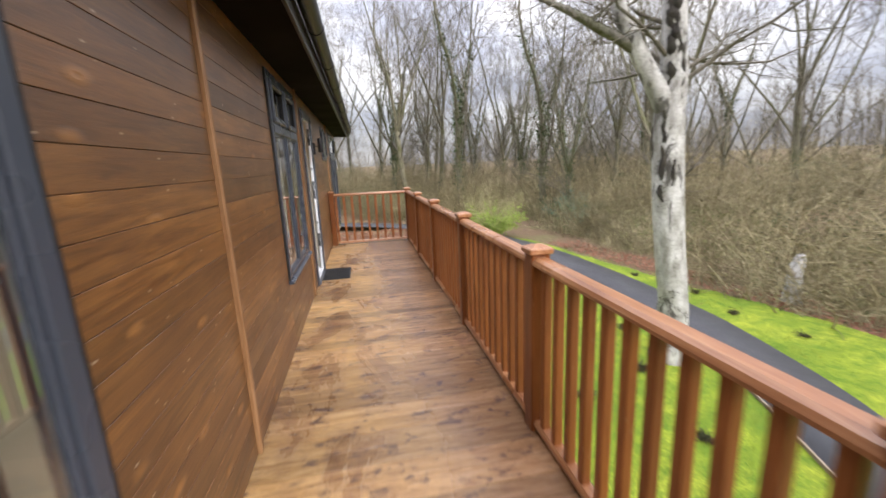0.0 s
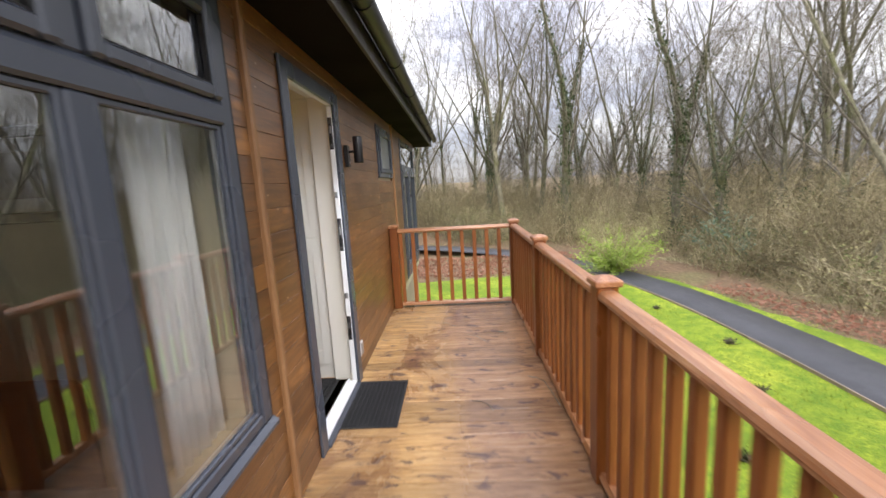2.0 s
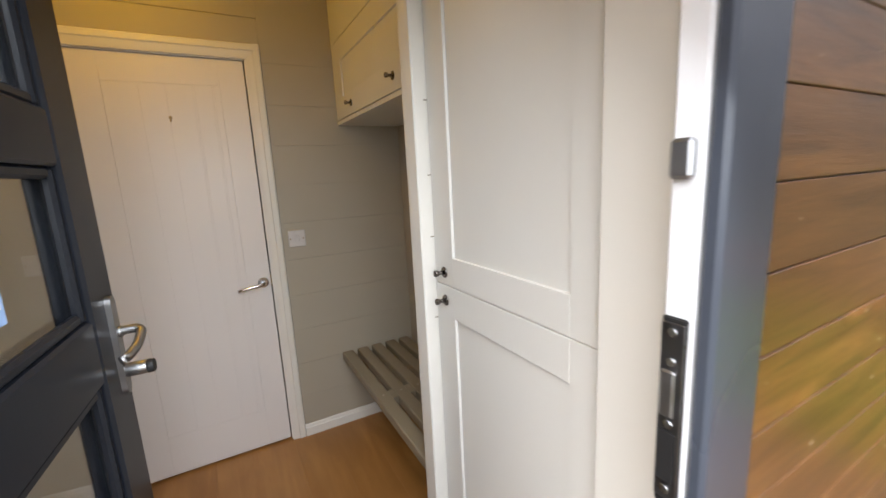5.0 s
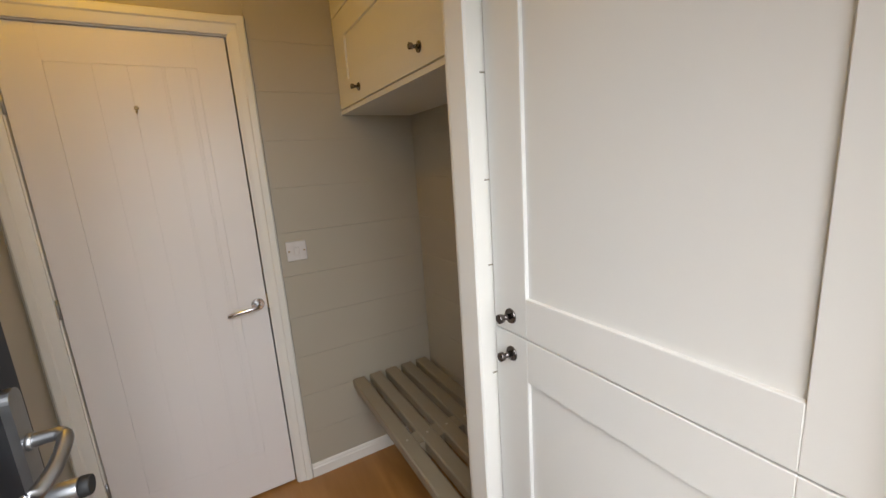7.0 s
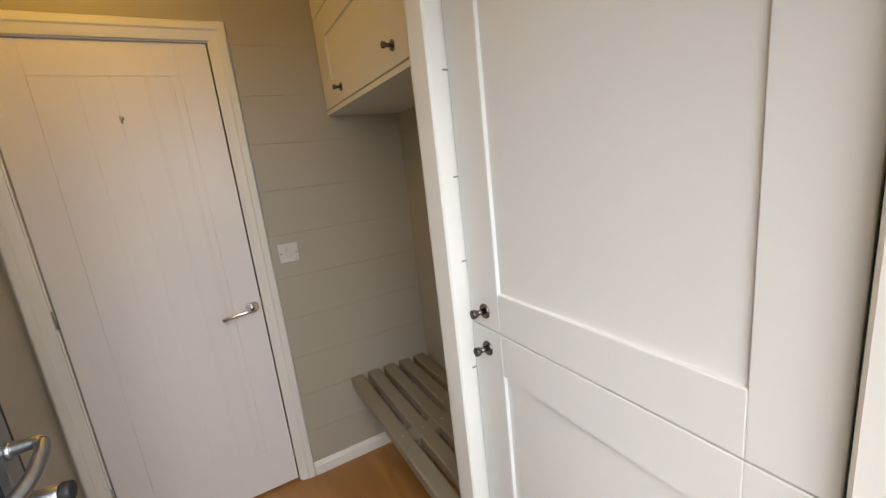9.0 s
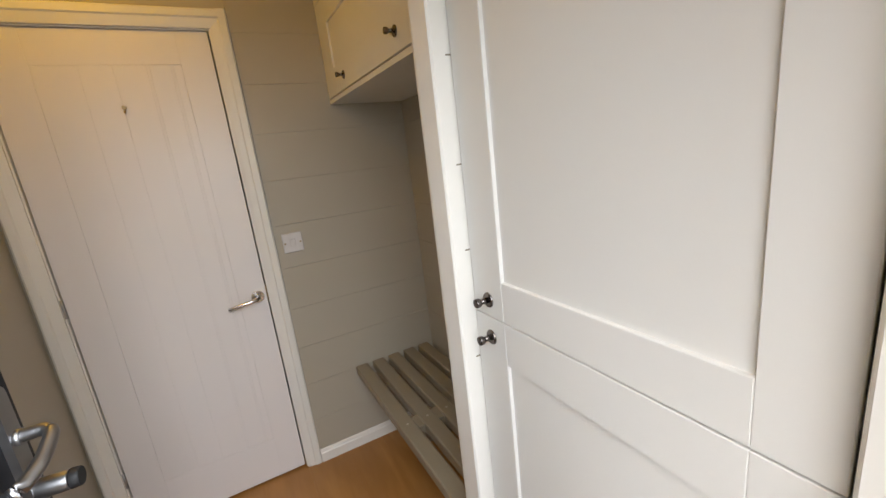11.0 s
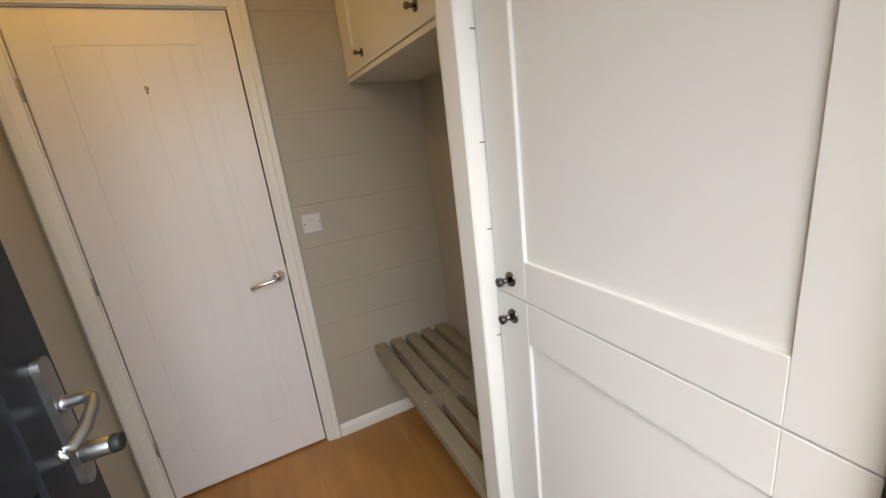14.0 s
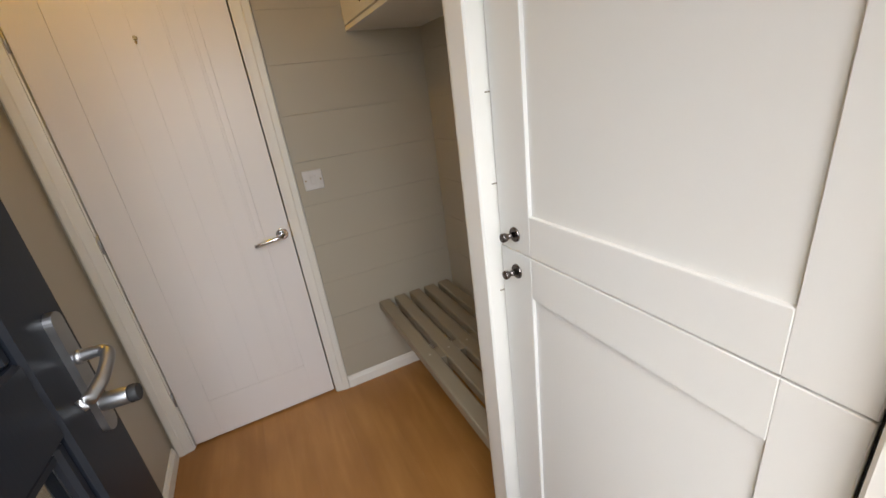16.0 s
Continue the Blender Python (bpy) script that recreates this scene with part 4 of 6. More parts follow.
# ---- hall ----
# shiplap boards on the end wall and in the alcove
def shiplap(parent, side, a0, a1, at):
    levels = [CEILING] + [1.965 - 0.1925 * k for k in range(11)] + [0.0]
    for top, low in zip(levels[:-1], levels[1:]):
        if top - low < 0.02:
            continue
        if side == "x":
            b = box(at, at + 0.008, a0, a1, low + 0.0004, top - 0.0004, 0.0006)
        else:
            b = box(a0, a1, at - 0.008, at, low + 0.0004, top - 0.0004, 0.0006)
        part("wall_board", b, M_PANELWALL, parent)


wall_hall_back = bpy.data.objects["wall_hall_back"]
shiplap(wall_hall_back, "x", 5.652, ALCOVE, HALLBACK)
for yy0, yy1 in ((4.85, 5.652),):
    part("wall_board", box(HALLBACK, HALLBACK + 0.008, yy0, yy1, 2.045, 2.158 - 0.001, 0.0014), M_PANELWALL, wall_hall_back)
    part("wall_board", box(HALLBACK, HALLBACK + 0.008, yy0, yy1, 2.159, CEILING, 0.0014), M_PANELWALL, wall_hall_back)
shiplap(bpy.data.objects["wall_alcove"], "y", HALLBACK + 0.009, -1.44, ALCOVE)

# inner door
inner_door = thing("door_3", (HALLBACK, 5.245, 0.0), "closed white moulded inner door with a lever handle", "door", kind="structure")
D0, D1, DX = 4.916, 5.573, HALLBACK - 0.006
part("door_leaf", boxes((DX - 0.036, DX, D0, 5.03, 0.012, 1.968, 0.0008), (DX - 0.036, DX, 5.464, D1, 0.012, 1.968, 0.0008), (DX - 0.036, DX, 5.03, 5.464, 1.852, 1.968, 0.0012), (DX - 0.036, DX, 5.03, 5.464, 0.012, 0.214, 0.0012), (DX - 0.036, DX - 0.014, 5.03, 5.464, 0.214, 1.852)), M_IDOOR, inner_door)
edges = [5.0304, 5.155, 5.252, 5.352, 5.362, 5.428, 5.438, 5.4636]
for a, b in zip(edges[:-1], edges[1:]):
    part("plank", box(DX - 0.014, DX - 0.0004, a, b, 0.2142, 1.8516, 0.0013), M_IDOOR, inner_door)
arch = [(0.0, 0.0), (0.0, 0.016), (0.006, 0.021), (0.028, 0.021), (0.033, 0.016), (0.054, 0.013), (0.066, 0.010), (0.066, 0.0)]
part("architrave", profile_along([(HALLBACK + q, 5.650 - p) for p, q in arch], "z", 0.0, 2.043), M_TRIM, inner_door)
part("architrave", profile_along([(HALLBACK + q, 4.84 + p) for p, q in arch], "z", 0.0, 2.043), M_TRIM, inner_door)
part("architrave", profile_along([(HALLBACK + q + 0.0006, 2.042 - p) for p, q in arch], "y", 4.845, 5.645), M_TRIM, inner_door)
part("lining", boxes((HALLBACK - 0.1, HALLBACK, 4.905, 4.911, 0.0, 1.975), (HALLBACK - 0.1, HALLBACK, 5.579, 5.585, 0.0, 1.975), (HALLBACK - 0.1, HALLBACK, 4.911, 5.579, 1.970, 1.975)), M_TRIM, inner_door)
for q in (0.285, 1.03, 1.72):
    part("hinge", cylinder((DX + 0.004, 4.911, q - 0.035), (DX + 0.004, 4.911, q + 0.035), 0.005, sides=12), M_SATIN, inner_door, "satin hinge knuckle")
hd = part("door_handle", cylinder((DX, 5.537, 0.906), (DX + 0.010, 5.537, 0.906), 0.026, sides=28, bevel=0.002), M_CHROME, inner_door, "chrome lever handle on a round rose")
part("lever", curved_tube([(DX + 0.008, 5.537, 0.906), (DX + 0.040, 5.537, 0.906), (DX + 0.049, 5.533, 0.905), (DX + 0.053, 5.52, 0.903), (DX + 0.052, 5.48, 0.899), (DX + 0.050, 5.44, 0.893), (DX + 0.048, 5.418, 0.888)], 0.0085), M_CHROME, hd)
part("latch_plate", box(DX - 0.002, DX + 0.0015, 5.574, 5.579, 0.88, 0.945), M_BRASS, inner_door)
hook = thing("coat_hook", (DX, 5.254, 1.69), "small dull brass hook on the inner door", "hook")
part("peg", cylinder((DX - 0.004, 5.254, 1.708), (DX + 0.012, 5.254, 1.708), 0.008, 0.006, sides=14), M_BRASS, hook)
part("curl", curved_tube([(DX - 0.004, 5.254, 1.702), (DX + 0.012, 5.254, 1.690), (DX + 0.018, 5.254, 1.694)], 0.003, 8), M_BRASS, hook)

# skirting boards
sk = [(0.0, 0.0), (0.014, 0.0), (0.014, 0.046), (0.010, 0.052), (0.010, 0.058), (0.006, 0.066), (0.0, 0.066)]
structure("baseboard", profile_along([(HALLBACK + 0.008 + p, q) for p, q in sk], "y", 5.652, ALCOVE - 0.009), M_TRIM, "white moulded skirting board", "skirting")
structure("baseboard", profile_along([(HALL_LEFT + p, q) for p, q in sk], "x", HALLBACK + 0.024, INNER - 0.01), M_TRIM, "white moulded skirting board", "skirting")

# light switch
sw = thing("light_switch", (HALLBACK + 0.008, 5.722, 1.07), "white plastic light switch on the boarded wall", "switch")
part("plate", box(HALLBACK + 0.0085, HALLBACK + 0.017, 5.680, 5.764, 1.070, 1.156, 0.003), M_SWITCH, sw)
part("rocker", box(HALLBACK + 0.017, HALLBACK + 0.022, 5.711, 5.733, 1.095, 1.131, 0.002), M_SWITCH, sw)
for q in (5.690, 5.754):
    part("screw", cylinder((HALLBACK + 0.0165, q, 1.113), (HALLBACK + 0.0185, q, 1.113), 0.004, sides=12), M_BRASS, sw)

# slatted bench
bench = thing("slatted_bench", (-2.1, 6.1, 0.38), "taupe painted slatted bench fixed in the hall alcove", "bench")
slat_y = [5.898, 5.984, 6.070, 6.156, 6.242]
for q in slat_y:
    part("slat", box(HALLBACK + 0.009, -1.45, q, q + 0.060, 0.390, 0.434, 0.004), M_BENCH, bench)
for xx in (HALLBACK + 0.05, -2.06, -1.52):
    part("bearer", box(xx, xx + 0.045, 5.93, ALCOVE - 0.01, 0.33, 0.389, 0.003), M_BENCH, bench)
for a in slat_y[:-1]:
    part("spacer", box(-2.075, -2.0, a + 0.0605, a + 0.0855, 0.390, 0.430, 0.001), M_BENCH, bench)
for q in slat_y:
    for xx in (-2.038,):
        part("screw_plug", cylinder((xx, q + 0.030, 0.4335), (xx, q + 0.030, 0.4352), 0.005, sides=10), M_PANELWALL, bench)

# overhead cupboard
over = thing("overhead_cupboard", (-2.1, 6.17, 1.68), "cream overhead cupboard with one long flap front above the bench", "cupboard")
OX0, OX1, OY = HALLBACK + 0.009, -1.45, 5.992
part("carcass", boxes((OX0, OX1, OY + 0.02, ALCOVE - 0.009, 1.682, 1.70), (OX0, OX1, OY + 0.02, ALCOVE - 0.009, 2.36, 2.38), (OX0, OX0 + 0.018, OY + 0.02, ALCOVE - 0.009, 1.70, 2.36), (OX1 - 0.018, OX1, OY + 0.02, ALCOVE - 0.009, 1.70, 2.36), (OX0, OX1, OY, OY + 0.02, 1.682, 1.699)), M_CREAM, over)
part("frieze_board", box(OX0, OX1, OY - 0.0005, OY + 0.019, 2.068, CEILING - 0.001, 0.001), M_CREAM, over)


def shaker_door(name, parent, x0, x1, z0, z1, yf, st, material, knob=None, low=None, high=None, st2=None):
    """A framed cabinet door facing -y with a recessed flat panel."""
    low, high, st2 = low or st, high or st, st2 or st
    b = boxes((x0, x0 + st, yf, yf + 0.02, z0, z1, 0.0012), (x1 - st2, x1, yf, yf + 0.02, z0, z1, 0.0012), (x0 + st, x1 - st2, yf, yf + 0.02, z0, z0 + low, 0.0012), (x0 + st, x1 - st2, yf, yf + 0.02, z1 - high, z1, 0.0012))
    d = part(name, b, material, parent)
    part("panel", box(x0 + st - 0.002, x1 - st2 + 0.002, yf + 0.008, yf + 0.016, z0 + low - 0.002, z1 - high + 0.002), material, d)
    if knob:
        kx, kz = knob
        k = part("knob", cylinder((kx, yf, kz), (kx, yf - 0.004, kz), 0.016, 0.0145, sides=26, bevel=0.001), M_PEWTER, d, "dark pewter round knob")
        part("stem", cylinder((kx, yf - 0.004, kz), (kx, yf - 0.02, kz), 0.006, 0.005, sides=16), M_PEWTER, k)
        part("head", cylinder((kx, yf - 0.02, kz), (kx, yf - 0.032, kz), 0.0085, 0.0095, sides=22, bevel=0.0025), M_PEWTER, k)
    return d


flap = shaker_door("flap", over, OX0 + 0.004, OX1 - 0.004, 1.704, 2.064, OY - 0.001, 0.135, M_CREAM, (-2.345, 1.752), low=0.10, high=0.094)
k = part("knob", cylinder((-1.832, OY - 0.001, 1.757), (-1.832, OY - 0.005, 1.757), 0.016, 0.0145, sides=26, bevel=0.001), M_PEWTER, flap, "dark pewter round knob")
part("stem", cylinder((-1.832, OY - 0.005, 1.757), (-1.832, OY - 0.021, 1.757), 0.006, 0.005, sides=16), M_PEWTER, k)
part("head", cylinder((-1.832, OY - 0.021, 1.757), (-1.832, OY - 0.033, 1.757), 0.0085, 0.0095, sides=22, bevel=0.0025), M_PEWTER, k)

# tall cupboard by the entrance
tall = thing("tall_cupboard", (-1.13, 6.1, 0.0), "tall cream shaker cupboard with two doors beside the entrance", "cupboard")
part("carcass", boxes((-1.43, -1.415, CUP + 0.022, ALCOVE, 0.0, 2.38), (-0.85, -0.835, CUP + 0.022, ALCOVE, 0.0, 2.38), (-1.415, -0.85, ALCOVE - 0.02, ALCOVE, 0.0, 2.38), (-1.415, -0.85, CUP + 0.022, ALCOVE - 0.02, 0.10, 0.118), (-1.415, -0.85, CUP + 0.022, ALCOVE - 0.02, 2.36, 2.38)), M_CREAM, tall)
part("plinth", box(-1.43, -0.838, CUP + 0.012, CUP + 0.024, 0.0, 0.115, 0.001), M_CREAM, tall)
shaker_door("lower_door", tall, -1.424, -0.841, 0.12, 1.0985, CUP, 0.097, M_CREAM, (-1.372, 1.056), low=0.105, high=0.088, st2=0.075)
shaker_door("upper_door", tall, -1.424, -0.841, 1.1015, 2.07, CUP, 0.097, M_CREAM, (-1.372, 1.136), low=0.080, high=0.105, st2=0.075)
part("top_rail", box(-1.43, -0.838, CUP + 0.002, CUP + 0.022, 2.074, CEILING, 0.001), M_CREAM, tall)
# moulded post at the end of the tall cupboard
post = thing("trim_post", (-1.478, 5.89, 0.0), "off-white moulded corner post with a plinth block", "trim", kind="structure")
TY = CUP - 0.038
mould = [(-1.430, CUP + 0.02), (-1.430, TY + 0.004), (-1.434, TY), (-1.492, TY), (-1.497, TY + 0.006), (-1.503, TY + 0.004), (-1.512, TY + 0.006), (-1.522, TY + 0.012), (-1.527, TY + 0.02), (-1.527, CUP + 0.02)]
part("moulding", profile_along(mould, "z", 0.09, CEILING), M_TRIM, post)
part("plinth_block", profile_along([(TY - 0.016, 0.0), (CUP + 0.018, 0.0), (CUP + 0.018, 0.092), (TY - 0.004, 0.092), (TY - 0.010, 0.084), (TY - 0.010, 0.07), (TY - 0.016, 0.06)], "x", -1.537, -1.42), M_TRIM, post)
part("end_panel", box(-1.527, -1.445, CUP + 0.0215, ALCOVE - 0.009, 0.0, CEILING, 0.001), M_TRIM, post)
for q in (1.60, 1.402, 1.23, 0.99):
    part("filler_mark", box(-1.4302, -1.4290, CUP - 0.008, CUP + 0.003, q - 0.0015, q + 0.0015), M_BENCH, post)
# lining between cupboard and door frame
y0, y1, z0, z1 = DOOR
lining = thing("door_lining", (-0.79, 5.9, 0.0), "off-white timber lining inside the entrance", "trim", kind="structure")
# black strip put in for the shade inside the gap by the cupboard
part("shadow_gap_seal", box(-0.8395, -0.8325, CUP + 0.004, CUP + 0.02, 0.0, 2.11), M_SEAL, lining, "black strip standing for the shade in the gap beside the cupboard")
part("right_board", box(-0.832, JX - 0.001, y1 - 0.02, y1 + 0.03, 0.0, 2.11, 0.004), M_TRIM, lining)
part("left_board", box(-0.832, JX - 0.001, y0 - 0.03, y0 + 0.004, 0.0, 2.11, 0.004), M_TRIM, lining)
part("head_board", box(-0.832, JX - 0.001, y0 + 0.004, y1 - 0.02, 2.07, 2.11, 0.004), M_TRIM, lining)

light = thing("ceiling_light", (-2.12, 5.15, 2.40), "small round recessed ceiling downlight", "lamp")
part("rim", cylinder((-2.12, 5.15, 2.405), (-2.12, 5.15, CEILING), 0.05, sides=28), M_SATIN, light)

# ---- living room behind the windows ----
structure("wall_room_side", box(-5.03, INNER, 4.62, 4.72, -0.02, CEILING), M_ROOMWALL, "beige painted side wall of the living room", "wall")
structure("wall_room_far", box(-3.45, -3.35, HOUSE0 + 0.17, 4.62, -0.02, CEILING), M_ROOMWALL, "beige painted far wall of the living room", "wall")


def curtain(y0, y1, label):
    c = thing("curtain", (-0.785, (y0 + y1) / 2, 0.05), label, "curtain", "window curtains")
    vs, fs = [], []
    n = 60
    for i in range(n + 1):
        yy = y0 + (y1 - y0) * i / n
        xx = 0.016 * math.sin(i * 0.55) + 0.008 * math.sin(i * 0.21)
        for z in (0.48, 1.3, 2.06):
            vs.append(Vector((xx * (0.7 + 0.3 * z / 2), yy - (y0 + y1) / 2, z)))
    for i in range(n):
        for k in range(2):
            a = i * 3 + k
            fs.append((a, a + 3, a + 4, a + 1))
    ob = new("cloth", mesh_from("cloth", vs, fs, M_CURTAIN))
    ob.parent = c
    s = ob.modifiers.new("thickness", "SOLIDIFY")
    s.thickness = 0.004
    part("pole", cylinder((-0.785, y0 - 0.02, 2.115), (-0.785, y1 + 0.02, 2.115), 0.010, sides=14), M_PEWTER, c)
    return c


curtain(4.15, 4.41, "white curtain drawn back at the window's end")
curtain(-0.14, 0.12, "white curtain drawn back at the window's end")

pic = thing("framed_picture", (-1.66, 4.61, 1.38), "framed print in a dark frame on the beige wall", "picture")
px0, px1, pz0, pz1 = -1.93, -1.39, 1.375, 1.76
part("frame", boxes((px0, px0 + 0.045, 4.595, 4.62, pz0, pz1, 0.005), (px1 - 0.045, px1, 4.595, 4.62, pz0, pz1, 0.005), (px0 + 0.045, px1 - 0.045, 4.596, 4.62, pz0, pz0 + 0.045, 0.005), (px0 + 0.045, px1 - 0.045, 4.596, 4.62, pz1 - 0.045, pz1, 0.005)), M_PICFRAME, pic)
part("mount", box(px0 + 0.045, px1 - 0.045, 4.608, 4.62, pz0 + 0.045, pz1 - 0.045), M_PAPER, pic)
part("print", box(px0 + 0.11, px1 - 0.11, 4.606, 4.608, pz0 + 0.1, pz1 - 0.1), M_PICTURE, pic)


def soft_block(x0, x1, y0, y1, z0, z1, bevel, crown=0.0):
    b = box(x0, x1, y0, y1, z0, z1, bevel, 4)
    for v in b.verts:
        u = 1 - abs(2 * (v.co.x - x0) / (x1 - x0) - 1)
        if v.co.z > (z0 + z1) / 2:
            v.co.z += crown * math.sin(min(u, 1) * math.pi / 2)
    for f in b.faces:
        f.smooth = True
    return b


bed = thing("daybed", (-1.55, 3.5, -0.02), "grey covered daybed with a rounded dark brown headboard", "bed")
part("base", soft_block(-2.08, -1.0, 2.35, 4.42, 0.06, 0.2, 0.03), M_SOFA, bed)
part("mattress", soft_block(-2.08, -1.0, 2.35, 4.42, 0.2, 0.33, 0.05), M_THROW, bed)
part("headboard", soft_block(-2.02, -1.42, 4.44, 4.57, 0.0, 0.68, 0.06, 0.16), M_SOFA, bed, "rounded dark brown leather headboard")
for fx in (-2.0, -1.08):
    for fy in (2.45, 4.3):
        part("leg", cylinder((fx, fy, -0.02), (fx, fy, 0.08), 0.02, 0.026, 12), M_PICFRAME, bed)
cush = thing("cushion", (-2.0, 4.3, 0.33), "floral cream cushion on the daybed", "cushion")
part("pad", soft_block(-2.2, -1.86, 4.26, 4.4, 0.33, 0.52, 0.06, 0.02), M_CUSHION, cush)


# ---- outdoors: ground, lawn, path ----
def ground_height(x, y):
    """Flat by the lodge, dipping at the wood's edge and rising into the wood."""
    d = max(x - 7.2, (y - 19.1) * 0.75, 0.0)
    rise = 2.6 * (1 - math.exp(-max(d - 2.5, 0.0) / 16.0)) * (1 if d > 2.5 else 0)
    n = 0.22 * noise.noise(Vector((x * 0.22, y * 0.22, 0.0))) * min(d / 2.0, 1.0)
    return GROUND - 0.03 - 0.10 * min(d, 1.5) + rise + n


def grid_sheet(name, xs, ys, height, material, label, category):
    vs = [(x, y, height(x, y)) for y in ys for x in xs]
    w = len(xs)
    fs = [(j * w + i, j * w + i + 1, (j + 1) * w + i + 1, (j + 1) * w + i) for j in range(len(ys) - 1) for i in range(w - 1)]
    return tagged(new(name, mesh_from(name, vs, fs, material)), label, category, kind="structure")


def spaced(lo, hi, step, far):
    inner = list(np.arange(lo, hi, step))
    return [lo - f for f in reversed(far)] + [float(v) for v in inner] + [hi + f for f in far]


FAR = [1.5, 4, 8, 16, 35, 80, 200, 600, 2000]
grid_sheet("ground", spaced(-12, 34, 0.8, FAR), spaced(-12, 44, 0.8, FAR), ground_height, M_GROUND, "brown leaf-strewn woodland ground rising behind the lawn", "ground")

PATHLINE = [Vector((x, y, 0)) for x, y in ((0.7, -6.96), (2.32, -2.55), (3.77, 0.56), (4.76, 2.75), (5.28, 4.12), (5.71, 6.17), (5.82, 8.19), (5.8, 10.09), (5.64, 12.34), (5.13, 14.69), (4.06, 17.27), (2.55, 19.43), (0.7, 21.17), (-2.32, 22.79), (-6.96, 24.3))]


PATH_MID = smooth_line(PATHLINE, 8)


def path_sides(half):
    left, right = [], []
    for i, p in enumerate(PATH_MID):
        d = (PATH_MID[min(i + 1, len(PATH_MID) - 1)] - PATH_MID[max(i - 1, 0)]).normalized()
        s = Vector((d.y, -d.x, 0))
        left.append(p - s * half)
        right.append(p + s * half)
    return left, right


def ribbon(name, half, z, material, label, category, thick=0.05):
    l, r = path_sides(half)
    vs, fs = [], []
    for a, b in zip(l, r):
        wob = 0.02 * noise.noise(Vector((a.x * 1.3, a.y * 1.3, 3.0)))
        vs += [(a.x + wob, a.y, z - thick), (a.x + wob, a.y, z), ((a.x + b.x) / 2, (a.y + b.y) / 2, z + 0.012), (b.x - wob, b.y, z), (b.x - wob, b.y, z - thick)]
    for i in range(len(l) - 1):
        for k in range(4):
            fs.append((i * 5 + k, i * 5 + k + 1, i * 5 + k + 6, i * 5 + k + 5))
    return tagged(new(name, mesh_from(name, vs, fs, material)), label, category, kind="structure")


ribbon("path", 0.545, GROUND + 0.035, M_ASPHALT, "damp dark asphalt footpath curving past the lodge", "path")
left_side, right_side = path_sides(0.56)
for i in range(20, 78, 4):
    pts = left_side[i:i + 5]
    e = thing("edging_board", tuple(pts[0].xy) + (GROUND,), "thin weathered timber edging along the path", "edging", "path edging boards")
    vs, fs = [], []
    for p in pts:
        q = p - Vector((pts[0].x, pts[0].y, 0))
        vs += [(q.x - 0.012, q.y, -0.03), (q.x - 0.012, q.y, 0.055), (q.x + 0.012, q.y, 0.055), (q.x + 0.012, q.y, -0.03)]
    for k in range(len(pts) - 1):
        for c in range(4):
            fs.append((k * 4 + c, k * 4 + (c + 1) % 4, k * 4 + 4 + (c + 1) % 4, k * 4 + 4 + c))
    ob = new("board", mesh_from("board", vs, fs, M_EDGING, False))
    ob.parent = e

LAWN_EDGE = [Vector((x, y, 0)) for x, y in ((-1.16, -10.44), (2.32, -9.86), (4.87, -6.96), (6.03, -2.32), (7.31, 1.12), (8.0, 3.93), (7.95, 5.83), (7.48, 7.63), (7.25, 9.2), (6.9, 10.77), (6.61, 12.56), (6.15, 14.81), (4.87, 16.38), (2.32, 16.15), (-1.74, 15.7), (-6.96, 16.26))]
lawn_line = smooth_line(LAWN_EDGE, 8)
vs, fs = [], []
CENTRE = Vector((-0.8, 4.0, 0))
RINGS = 26
for p in lawn_line:
    for k in range(RINGS + 1):
        t = k / RINGS
        q = CENTRE.lerp(p, t)
        ragged = 0.16 * noise.noise(Vector((p.x * 2.1, p.y * 2.1, 7.0))) if k == RINGS else 0.0
        q += (p - CENTRE).normalized() * ragged
        vs.append((q.x, q.y, GROUND + 0.012 + 0.03 * noise.noise(Vector((q.x * 0.9, q.y * 0.9, 1.0))) - (0.06 if k == RINGS else 0.0)))
for i in range(len(lawn_line) - 1):
    for k in range(RINGS):
        a = i * (RINGS + 1) + k
        fs.append((a, a + RINGS + 1, a + RINGS + 2, a + 1))
lawn = tagged(new("lawn", mesh_from("lawn", vs, fs, M_LAWN)), "bright green mossy lawn beside the footpath", "lawn", kind="structure")

rng = random.Random(11)


def inside_lawn(x, y):
    p = Vector((x, y, 0)) - CENTRE
    best = None
    for q in lawn_line:
        d = q - CENTRE
        c = p.normalized().dot(d.normalized())
        if best is None or c > best[0]:
            best = (c, d.length)
    return p.length < best[1] - 0.1


def on_path(x, y, half=0.58):
    return min((Vector((x, y, 0)) - q).length for q in PATH_MID) < half


gv, gf = [], []
for i in range(19000):
    x, y = rng.uniform(0.9, 8.0), rng.uniform(-2.0, 16.2)
    if i % 4 == 0:
        x, y = rng.uniform(-1.5, 5.5), rng.uniform(7.8, 16.0)
    if on_path(x, y) or not inside_lawn(x, y):
        continue
    h, a, lean = rng.uniform(0.03, 0.085), rng.uniform(0, 6.28), rng.uniform(0.01, 0.05)
    z = GROUND
    c, s = math.cos(a), math.sin(a)
    w = rng.uniform(0.004, 0.008)
    b0 = len(gv)
    gv += [(x - s * w, y + c * w, z), (x + s * w, y - c * w, z), (x + c * lean, y + s * lean, z + h)]
    gf.append((b0, b0 + 1, b0 + 2))
tagged(new("grass", mesh_from("grass", gv, gf, M_GRASS, False)), "short bright green grass blades on the lawn", "grass", kind="stuff")


